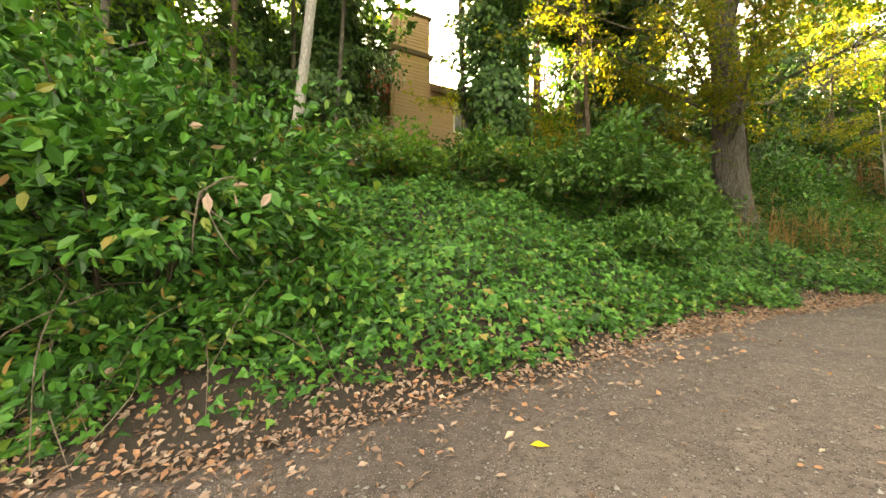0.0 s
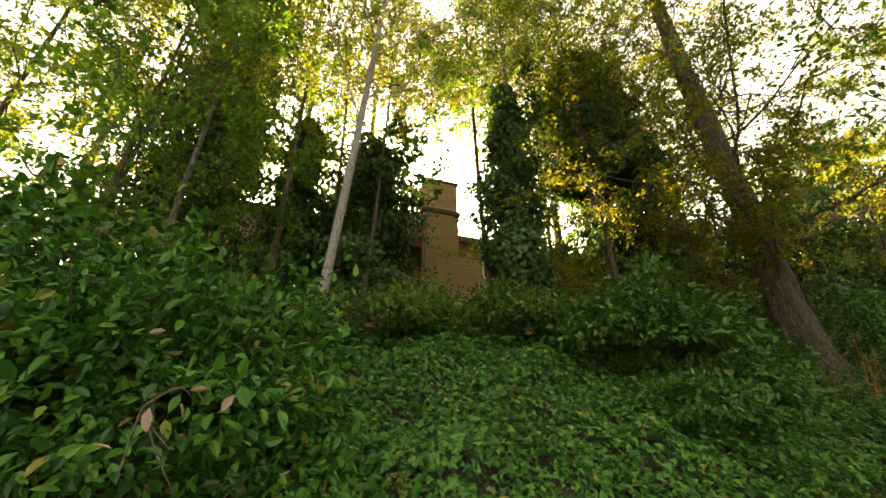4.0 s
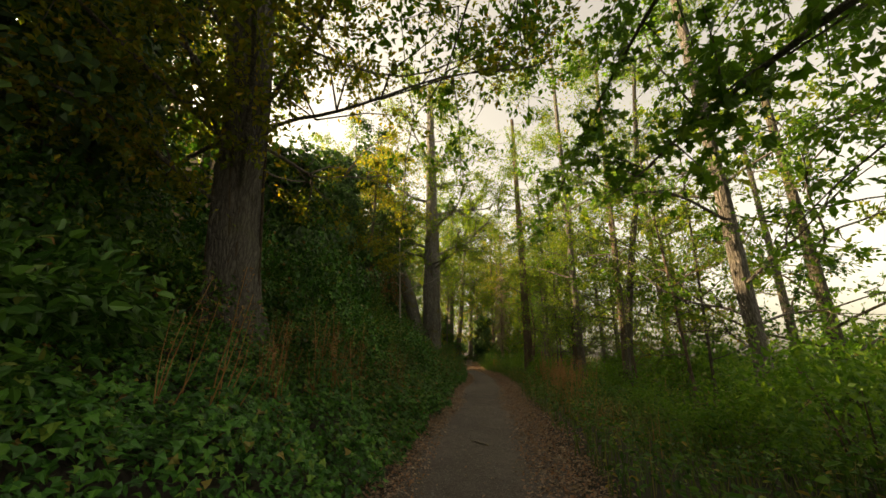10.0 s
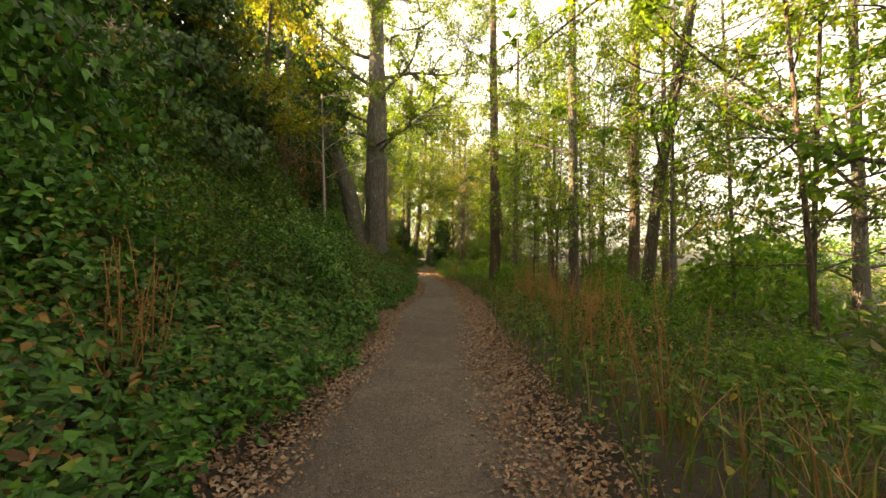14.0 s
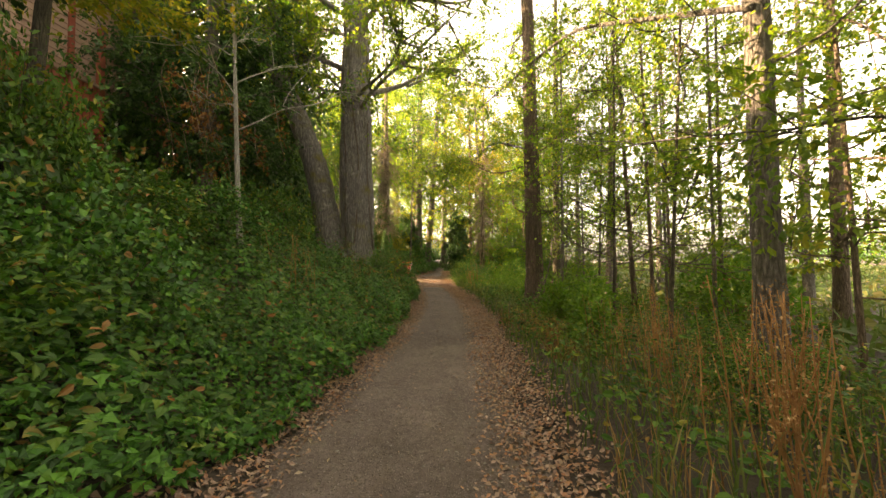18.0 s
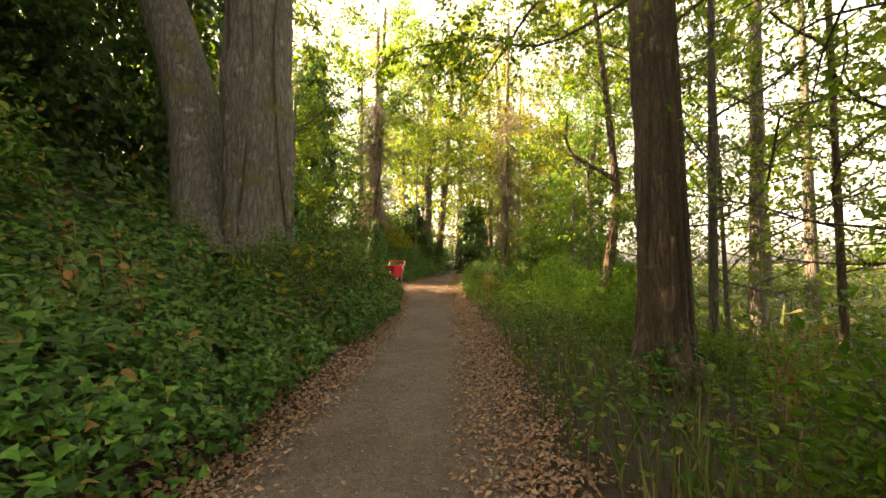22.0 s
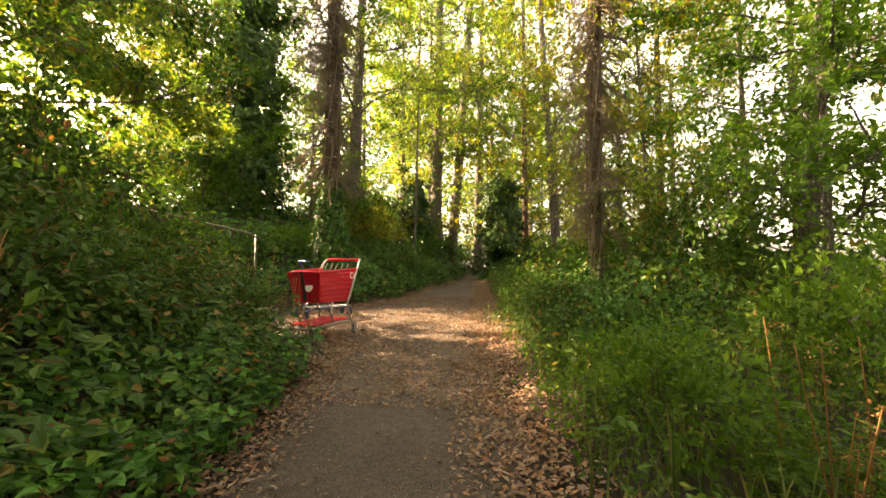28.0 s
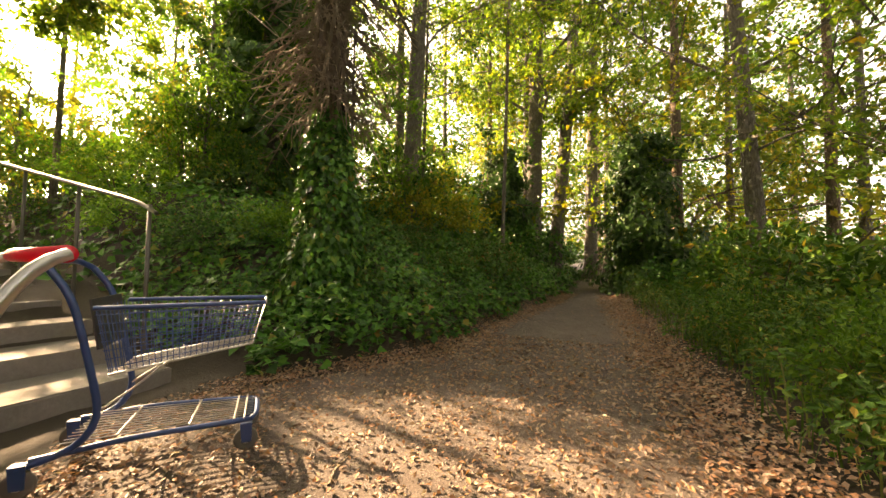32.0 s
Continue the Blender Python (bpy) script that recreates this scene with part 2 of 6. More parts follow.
SIDING = painted("tan_siding", (0.38, 0.250, 0.190), 0.7, 0, 0.2, (0.25, 0.16, 0.10), 6.0, 0.25)
RED_WOOD = painted("red_stained_wood", (0.27, 0.062, 0.036), 0.65, 0, 0.25, (0.14, 0.05, 0.03), 8.0, 0.2)
TRIM = painted("dark_brown_trim", (0.07, 0.045, 0.032), 0.7)
ROOFING = painted("brown_roof_shingle", (0.16, 0.11, 0.085), 0.9, 0, 0.4, (0.07, 0.05, 0.04), 20.0, 0.4)
WHITE = painted("white_frame_paint", (0.72, 0.70, 0.66), 0.5)
CAP = painted("galvanised_cap", (0.32, 0.33, 0.34), 0.4, 0.8)
RED_PLASTIC = painted("red_plastic", (0.56, 0.010, 0.035), 0.38, 0, 0.12, (0.30, 0.05, 0.04), 9.0)
STEEL = painted("dull_chrome_steel", (0.42, 0.42, 0.43), 0.35, 0.85, 0.35, (0.18, 0.13, 0.10), 22.0)
BLUE_STEEL = painted("blue_powder_coat", (0.016, 0.050, 0.165), 0.35, 0.1, 0.25, (0.10, 0.07, 0.05), 26.0)
RUBBER = painted("grey_rubber", (0.10, 0.098, 0.095), 0.8)
RAIL_STEEL = painted("worn_rail_steel", (0.10, 0.098, 0.095), 0.45, 0.7, 0.4, (0.10, 0.07, 0.05), 16.0)
DARK_PLASTIC = painted("dark_plastic", (0.03, 0.03, 0.032), 0.55)
MARK = painted("white_badge", (0.75, 0.73, 0.70), 0.5)
glass_m, gn, gl, gp = material("window_glass")
gp.inputs["Base Color"].default_value = (0.02, 0.025, 0.03, 1)
gp.inputs["Roughness"].default_value = 0.05
GLASS = glass_m

# ---- mesh helpers ----
RNG = np.random.default_rng(7)


def mesh_of(name, V, F, mat, smooth=False):
    """A mesh from arrays; F is a list of index arrays (n x 3 or n x 4)."""
    me = bpy.data.meshes.new(name)
    V = np.asarray(V, np.float32)
    F = [np.asarray(f, np.int32) for f in F if len(f)]
    me.vertices.add(len(V))
    me.vertices.foreach_set("co", V.ravel())
    total = np.concatenate([np.full(len(f), f.shape[1], np.int32) for f in F])
    loops = np.concatenate([f.ravel() for f in F])
    me.loops.add(len(loops))
    me.loops.foreach_set("vertex_index", loops)
    me.polygons.add(len(total))
    me.polygons.foreach_set("loop_start", np.concatenate([[0], np.cumsum(total)[:-1]]).astype(np.int32))
    me.polygons.foreach_set("loop_total", total)
    me.polygons.foreach_set("use_smooth", np.full(len(total), smooth))
    me.materials.append(mat)
    me.update(calc_edges=True)
    return me


def part(name, data, mat=None, parent=None, label=""):
    """Links a mesh or bmesh as one object under a thing or a part."""
    if isinstance(data, bmesh.types.BMesh):
        me = bpy.data.meshes.new(name)
        data.to_mesh(me)
        data.free()
        me.materials.append(mat)
        data = me
    ob = new(name, data)
    if parent is not None:
        ob.parent = parent
    return tagged(ob, label)


def thing(name, label, category, at=(0, 0, 0), group="", kind=""):
    ob = new(name)
    ob.location = at
    ob.empty_display_size = 0.2
    return tagged(ob, label, category, group, kind)


def boxed(bm, lo, hi, bevel=0.0, m=None):
    r = bmesh.ops.create_cube(bm, size=1.0)
    c, s = (Vector(lo) + Vector(hi)) / 2, Vector(hi) - Vector(lo)
    for v in r["verts"]:
        v.co = Vector((v.co.x * s.x, v.co.y * s.y, v.co.z * s.z)) + c
        if m is not None:
            v.co = m @ v.co
    if bevel:
        es = list({e for v in r["verts"] for e in v.link_edges})
        bmesh.ops.bevel(bm, geom=es, offset=bevel, segments=2, affect="EDGES")
    return bm


def unit(v):
    return v / np.maximum(np.linalg.norm(v, axis=-1, keepdims=True), 1e-9)


LEAF = {
    "ovate": ([(0, 0, 0), (0.42, 0.27, 0.07), (1, 0, -0.08), (0.42, -0.27, 0.07)], [(0, 1, 2), (0, 2, 3)]),
    "long": ([(0, 0, 0), (0.3, 0.15, 0.05), (0.7, 0.13, 0.02), (1, 0, -0.1), (0.7, -0.13, 0.02), (0.3, -0.15, 0.05)], [(0, 1, 2, 3), (0, 3, 4, 5)]),
    "ivy": ([(0, 0, 0), (0.08, 0.42, 0.03), (0.58, 0.34, 0.05), (1, 0, -0.12), (0.58, -0.34, 0.05), (0.08, -0.42, 0.03)], [(0, 1, 2, 3), (0, 3, 4, 5)]),
    "oval": ([(0, 0, 0), (0.28, 0.24, 0.06), (0.68, 0.20, 0.03), (1, 0, -0.1), (0.68, -0.20, 0.03), (0.28, -0.24, 0.06)], [(0, 1, 2, 3), (0, 3, 4, 5)]),
    "lobed": ([(0, 0, 0), (0.12, 0.48, 0.02), (0.46, 0.22, 0.05), (1, 0, -0.12), (0.46, -0.22, 0.05), (0.12, -0.48, 0.02)], [(0, 1, 2, 3), (0, 3, 4, 5)]),
    "kite": ([(0, 0, 0), (0.38, 0.40, 0.05), (1, 0, -0.12), (0.38, -0.40, 0.05)], [(0, 1, 2), (0, 2, 3)]),
    "maple": ([(0, 0, 0), (0.0, 0.45, 0.0), (0.32, 0.24, 0.03), (0.62, 0.48, -0.04), (0.62, 0.16, 0.03), (1, 0, -0.1),
               (0.62, -0.16, 0.03), (0.62, -0.48, -0.04), (0.32, -0.24, 0.03), (0.0, -0.45, 0.0)],
              [(0, 1, 2), (0, 2, 4, 5), (2, 3, 4), (0, 8, 9), (0, 5, 6, 8), (8, 6, 7)]),
    "curl": ([(0, 0, 0), (0.35, 0.25, 0.14), (1, 0, 0.12), (0.35, -0.25, 0.10), (0.7, 0.2, 0.2), (0.7, -0.18, 0.16)], [(0, 1, 4, 2), (0, 2, 5, 3)]),
}


def leaf_arrays(P, D, N, size, shape):
    """Leaves at P, pointing along D, facing N."""
    tv, tf = LEAF[shape]
    tv = np.array(tv)
    D = unit(D)
    S = unit(np.cross(N, D))
    U = np.cross(D, S)
    size = np.broadcast_to(size, (len(P),))[:, None, None]
    V = P[:, None] + size * (tv[None, :, 0:1] * D[:, None] + tv[None, :, 1:2] * S[:, None] + tv[None, :, 2:3] * U[:, None])
    k, base = len(tv), (np.arange(len(P)) * len(tv))[:, None]
    tri = np.array([f for f in tf if len(f) == 3]).reshape(-1, 3)
    quad = np.array([f for f in tf if len(f) == 4]).reshape(-1, 4)
    F = []
    for f in (tri, quad):
        if len(f):
            F.append((base[:, None] + f[None]).reshape(-1, f.shape[1]))
    return V.reshape(-1, 3), F


def join(*parts):
    V, F, at = [], [], 0
    for v, fs in parts:
        V.append(v)
        F += [np.asarray(f) + at for f in fs]
        at += len(v)
    tri = [f for f in F if f.shape[1] == 3]
    quad = [f for f in F if f.shape[1] == 4]
    return np.concatenate(V), [np.concatenate(g) for g in (tri, quad) if g]


def tube(pts, radii, sides=8, rough=0.0, rng=RNG, cap=True):
    """A tapered, slightly lumpy tube along pts."""
    pts, radii = np.asarray(pts, float), np.asarray(radii, float)
    n = len(pts)
    T = unit(np.gradient(pts, axis=0))
    ref = np.where(np.abs(T[:, 2:3]) > 0.9, np.array([[1.0, 0, 0]]), np.array([[0, 0, 1.0]]))
    ref = ref[n // 2][None].repeat(n, 0)
    A = unit(np.cross(T, ref))
    B = np.cross(T, A)
    a = np.linspace(0, 2 * np.pi, sides, endpoint=False)
    lump = 1 + rough * rng.normal(size=(1, sides)) * 0.7 + rough * rng.normal(size=(n, sides)) * 0.5
    R = radii[:, None] * lump
    V = pts[:, None] + R[..., None] * (np.cos(a)[None, :, None] * A[:, None] + np.sin(a)[None, :, None] * B[:, None])
    i, j = np.meshgrid(np.arange(n - 1), np.arange(sides), indexing="ij")
    k = (j + 1) % sides
    Q = np.stack([i * sides + j, i * sides + k, (i + 1) * sides + k, (i + 1) * sides + j], -1).reshape(-1, 4)
    V = V.reshape(-1, 3)
    F = [Q]
    if cap:
        V = np.concatenate([V, pts[-1:]])
        t = np.arange(sides)
        F.append(np.stack([(n - 1) * sides + t, (n - 1) * sides + (t + 1) % sides, np.full(sides, n * sides)], -1))
    return V, F


def furrowed(pts, radii, rng, depth=0.07, sides=40, rings=70, ridges=9):
    """A trunk with wandering bark ridges, burls and a buttressed foot."""
    s0, s1 = np.linspace(0, 1, len(pts)), np.linspace(0, 1, rings) ** 1.35
    p = np.stack([np.interp(s1, s0, pts[:, k]) for k in range(3)], 1)
    for _ in range(3):
        p[1:-1] = (p[:-2] + 2 * p[1:-1] + p[2:]) / 4
    r = np.interp(s1, s0, radii)
    V, F = tube(p, r, sides, 0, rng)
    a = np.linspace(0, 2 * np.pi, sides, endpoint=False)[None]
    z = np.concatenate([[0], np.cumsum(np.linalg.norm(np.diff(p, axis=0), axis=1))])[:, None]
    w = rng.uniform(0, 6.28, 8)
    drift = 0.35 * np.sin(z * 1.3 + w[0]) + 0.2 * np.sin(z * 3.1 + w[1]) + 0.12 * np.sin(5 * a + z * 2.0 + w[2])
    ridge = np.abs(np.sin((a + drift) * ridges / 2 + w[3])) + 0.6 * np.abs(np.sin((a - drift * 1.4) * (ridges + 5) / 2 + w[4])) - 0.9
    big = 0.5 * np.sin(2 * a + z * 0.7 + w[5]) + 0.5 * np.sin(3 * a - z * 1.1 + w[6]) + 0.6 * np.sin(z * 2.3 + a + w[7])
    foot = np.exp(-z / 0.4) * np.maximum(np.sin(4 * a + w[2]) + 0.4 * np.sin(7 * a + w[1]), -0.5)
    f = 1 + depth * ridge + 0.06 * big + 0.30 * foot + depth * 0.35 * rng.normal(size=(rings, sides))
    body = V[:-1].reshape(rings, sides, 3)
    body = p[:, None] + (body - p[:, None]) * f[..., None]
    return np.concatenate([body.reshape(-1, 3), V[-1:]]), F


def curve(points, n):
    """n points on a smooth line through a few."""
    p = np.asarray(points, float)
    t = np.concatenate([[0], np.cumsum(np.linalg.norm(np.diff(p, axis=0), axis=1))])
    s = np.linspace(0, t[-1], n)
    out = np.stack([np.interp(s, t, p[:, k]) for k in range(3)], 1)
    for _ in range(max(1, n // 6)):
        out[1:-1] = (out[:-2] + 2 * out[1:-1] + out[2:]) / 4
    return out


# ---- the lie of the land ----
PATH_Y = [-14, -6, 0, 1.6, 4.4, 7.8, 11, 14, 17, 20, 22, 24.5, 27.3, 30.5, 33, 34.3, 35.4, 36.8, 39.5, 42, 45, 60, 75]
EDGE_L = [-3.0, -2.5, -1.95, -1.68, -1.95, -1.9, -1.95, -1.8, -2.0, -1.85, -1.85, -1.95, -2.25, -2.8, -3.4, -4.9, -5.0, -4.0, -3.7, -3.3, -3.1, -3.3, -4.2]
EDGE_R = [1.6, 1.3, 1.0, 0.6, 0.0, -0.4, -0.35, -0.4, -0.25, -0.3, -0.3, -0.5, -0.8, -1.25, -1.5, -1.5, -1.55, -1.7, -1.85, -2.0, -2.1, -2.3, -3.1]
LEVEL_Y = [-14, -5, 0, 1, 2.6, 4.5, 7, 11.5, 16, 20, 26, 30, 33, 36, 45, 60, 80]
LEVEL_Z = [-1.0, -0.7, -0.42, -0.25, -0.08, -0.04, 0.0, 0.03, 0.1, 0.08, 0.13, 0.14, 0.18, 0.3, 0.55, 0.8, 1.0]
SLOPE_Y = [-14, 0, 6, 9, 14, 20, 24, 28, 31.5, 33.2, 35.4, 37.0, 42, 60]
SLOPE = [0.50, 0.55, 0.52, 0.50, 0.46, 0.46, 0.48, 0.44, 0.34, 0.10, 0.10, 0.40, 0.50, 0.40]


def edge_l(y):
    return np.interp(y, PATH_Y, EDGE_L)


def edge_r(y):
    return np.interp(y, PATH_Y, EDGE_R)


def waves(x, y, s, k):
    return (np.sin(x * s + 1.3 * k) * np.cos(y * s * 0.83 + 2.1 * k) + 0.6 * np.sin(x * s * 1.9 + y * s * 1.6 + k) + 0.4 * np.cos(x * s * 3.7 - y * s * 3.1 + 3 * k)) / 2


def land(x, y):
    """Height of the ground."""
    x, y = np.asarray(x, float), np.asarray(y, float)
    z = np.interp(y, LEVEL_Y, LEVEL_Z)
    l, r = edge_l(y), edge_r(y)
    dl, dr = np.maximum(l - x, 0), np.maximum(x - r, 0)
    s = np.interp(y, SLOPE_Y, SLOPE)
    rise = np.where(dl < 5.5, dl, 5.5 + (dl - 5.5) * 0.12)
    rise = np.where(dl > 30, 5.5 + 24.5 * 0.12, rise)
    bank = s * rise * np.clip(dl / 0.8, 0, 1) ** 0.5
    steps = np.clip((-5.7 - x) / 0.7, 0, 9) * 0.19
    on_stairs = np.clip(1 - np.abs(y - 34.2) / 1.7, 0, 1)
    on_stairs = np.clip(on_stairs * 3, 0, 1)
    bank = bank * (1 - on_stairs) + np.maximum(steps - 0.12, 0) * on_stairs
    verge = 0.10 * np.exp(-((dr - 0.5) / 0.4) ** 2) * (dr > 0) - 0.05 * np.clip(dr - 1, 0, 8)
    off = np.clip(np.maximum(dl, dr) / 0.8, 0, 1)
    mound = 0.10 * np.exp(-((x + 4.4) ** 2 + (y - 34.4) ** 2) / 0.5)
    return z + bank + verge + mound + off * (0.09 * waves(x, y, 1.1, 1) + 0.03 * waves(x, y, 4.0, 2)) + 0.012 * waves(x, y, 2.6, 3)


def floor_at(x, y):
    return float(land(x, y))


def build_ground():
    xs = np.concatenate([[-400, -160, -80, -45, -32, -26, -22, -19], np.arange(-17, 8.01, 0.3), [8.6, 9.5, 11, 13, 16, 20, 27, 40, 70, 150, 400]])
    ys = np.concatenate([[-400, -150, -60, -30, -20, -16], np.arange(-13, 62.01, 0.25), [64, 68, 74, 85, 120, 200, 400]])
    X, Y = np.meshgrid(xs, ys, indexing="ij")
    inside = np.clip(np.minimum(X - edge_l(Y), edge_r(Y) - X) / 0.25, 0, 1)
    Z = land(X, Y) - 0.03 * inside
    a, b = X.shape
    i, j = np.meshgrid(np.arange(a - 1), np.arange(b - 1), indexing="ij")
    Q = np.stack([i * b + j, (i + 1) * b + j, (i + 1) * b + j + 1, i * b + j + 1], -1).reshape(-1, 4)
    tagged(part("ground", mesh_of("ground", np.stack([X, Y, Z], -1).reshape(-1, 3), [Q], SOIL, True)), "dark woodland soil rising to a bank, grassy beyond", "ground", kind="structure")
    ys = np.arange(-13, 75, 0.16)
    u = np.linspace(0, 1, 17)
    wob_l, wob_r = 0.10 * waves(ys * 2.2, ys * 0, 1.7, 4), 0.10 * waves(ys * 1.9, ys * 0 + 3, 1.7, 5)
    l, r = edge_l(ys) - 0.12 + wob_l, edge_r(ys) + 0.12 + wob_r
    X = l[:, None] + (r - l)[:, None] * u[None]
    Y = ys[:, None].repeat(len(u), 1)
    lift = np.minimum(u, 1 - u)[None] * 0.05
    Z = land(X, Y) + 0.004 + np.clip(lift, 0, 0.012) + 0.006 * waves(X, Y, 7.0, 6) - 0.05 * ((u[None] == 0) | (u[None] == 1))
    a, b = X.shape
    i, j = np.meshgrid(np.arange(a - 1), np.arange(b - 1), indexing="ij")
    Q = np.stack([i * b + j, i * b + j + 1, (i + 1) * b + j + 1, (i + 1) * b + j], -1).reshape(-1, 4)
    tagged(part("path", mesh_of("path", np.stack([X, Y, Z], -1).reshape(-1, 3), [Q], TRACK, True)), "packed grey-brown gravel footpath scattered with dry leaves", "path", kind="structure")


build_ground()

# ---- plants ----


def foliage(name, P, shape, size, mat, parent=None, label="", out=None, droop=0.25, lift=0.6, rng=RNG):
    """One mesh of leaves at P; out is the way they point."""
    n = len(P)
    D = rng.normal(size=(n, 3)) * 0.75
    if out is not None:
        D = D + out
    D[:, 2] -= droop
    N = rng.normal(size=(n, 3)) * 0.55
    N[:, 2] += lift
    if out is not None:
        N = N + 0.35 * out
    sz = size * rng.uniform(0.6, 1.25, n)
    V, F = leaf_arrays(np.asarray(P), D, N, sz, shape)
    return part(name, mesh_of(name, V, F, mat), parent=parent, label=label)


def twig_points(a, b, n, spread, rng):
    """Leaves in sprigs that spring from the line a-b."""
    a, b, m = np.asarray(a), np.asarray(b), max(1, n // 7)
    k = rng.integers(0, m, n)
    start = a + (b - a) * rng.uniform(0.12, 1.0, m)[:, None]
    way = rng.normal(size=(m, 3)) * spread * 1.35
    return start[k] + way[k] * rng.uniform(0.05, 1.15, n)[:, None] + rng.normal(size=(n, 3)) * 0.028


def tree(name, label, line, r0, r1, mat, leaf_mat, leaves=6000, size=0.10, shape="ovate", first=2.5, limbs=8, reach=2.6,
         rise=0.5, spread=0.22, bare=0.0, seed=1, rough=0.06, sides=14, category="tree", group="trees along the path", sub=11, heading=None, flare=1.5, furrow=0.0, thin=1.0):
    """A tree: trunk along line (offsets from its foot), limbs with side branches, a crown of single leaves."""
    rng = np.random.default_rng(seed)
    base = np.array(line[0], float)
    base[2] = floor_at(base[0], base[1]) - 0.12
    t = thing(name, label, category, base, group)
    pts = np.array(line, float)
    pts[0, 2] = base[2]
    pts = curve(pts - base, 26)
    hgt = pts[:, 2] / pts[-1, 2]
    rad = r0 + (r1 - r0) * hgt
    rad = rad * (1 + (flare - 1) * np.exp(-pts[:, 2] / 0.35))
    V, F = furrowed(pts, rad, np.random.default_rng(seed + 500), furrow) if furrow else tube(pts, rad, sides, rough, rng)
    part("trunk", mesh_of("trunk", V, F, mat, True), parent=t)
    vr = np.random.default_rng(seed + 900)
    for k in range(9 if furrow > 0.08 else 0):
        m = int(len(pts) * vr.uniform(0.25, 0.55))
        a = vr.uniform(0, 6.28) + np.cumsum(vr.normal(size=m) * 0.16)
        q = pts[:m] + np.stack([np.cos(a), np.sin(a), 0 * a], 1) * (r0 + (r1 - r0) * hgt[:m] + 0.012)[:, None]
        q[0, 2] -= 0.1
        part("vine", mesh_of("vine", *tube(curve(q, 3 * m), np.linspace(vr.uniform(0.016, 0.034), 0.006, 3 * m), 6, 0.08, vr), STEM, True), parent=t)
    spots, ways, fine = [], [], []
    zs = first + (pts[-1, 2] * 0.97 - first) * np.linspace(0, 1, limbs) ** 1.35 + rng.uniform(-0.3, 0.3, limbs)
    for i, z in enumerate(zs):
        z = min(max(z, 0.5), pts[-1, 2] * 0.98)
        a = np.array([np.interp(z, pts[:, 2], pts[:, k]) for k in range(3)])
        az = rng.uniform(0, 2 * np.pi) if heading is None else heading + rng.uniform(-1.2, 1.2)
        if heading is None:
            az = i * 2.4 + rng.uniform(-0.5, 0.5)
        ln = reach * rng.uniform(0.7, 1.2) * (1 - 0.45 * (z - first) / max(1e-3, pts[-1, 2] - first))
        d = np.array([math.cos(az), math.sin(az), rise * rng.uniform(0.3, 1.4)])
        d = d / np.linalg.norm(d)
        k = 7
        s = np.linspace(0, 1, k)[:, None]
        lp = a + d * s * ln + np.array([0, 0, 1]) * (s ** 2) * ln * rng.uniform(-0.15, 0.3) + np.cumsum(rng.normal(size=(k, 3)) * 0.055 * ln, 0) * (s > 0)
        rr = max(0.014, np.interp(z, pts[:, 2], rad) * rng.uniform(0.16, 0.30) * thin)
        tubes = []
        part("limb", mesh_of("limb", *tube(curve(lp, 12), np.linspace(rr, 0.008, 12), 5, 0.05, rng), mat, True), parent=t)
        for _ in range(sub):
            q = rng.integers(2, k)
            b0 = lp[q]
            dd = unit(d + rng.normal(size=3) * 0.75)
            l2 = ln * rng.uniform(0.25, 0.55)
            s2 = np.linspace(0, 1, 4)[:, None]
            bp = b0 + dd * s2 * l2 + np.cumsum(rng.normal(size=(4, 3)) * 0.04 * l2, 0) * (s2 > 0) - np.array([0, 0, 0.12 * l2]) * s2 ** 2
            tubes.append(tube(bp, np.linspace(max(0.008, rr * 0.45), 0.003, 4), 4, 0, rng))
            if rng.uniform() > bare:
                n2 = int(leaves / (limbs * sub) * rng.uniform(0.5, 1.5))
                spots.append(twig_points(bp[0], bp[-1], n2, spread * np.array([0.62, 0.62, 0.34]), rng))
                ways.append(np.broadcast_to(dd * 0.8, (n2, 3)))
        fine += tubes
    tagged(part("twigwork", mesh_of("twigwork", *join(*fine), mat, True), parent=t), kind="stuff")
    if spots:
        foliage("crown", np.concatenate(spots), shape, size, leaf_mat, t, out=np.concatenate(ways), rng=rng, lift=0.9)
    return t


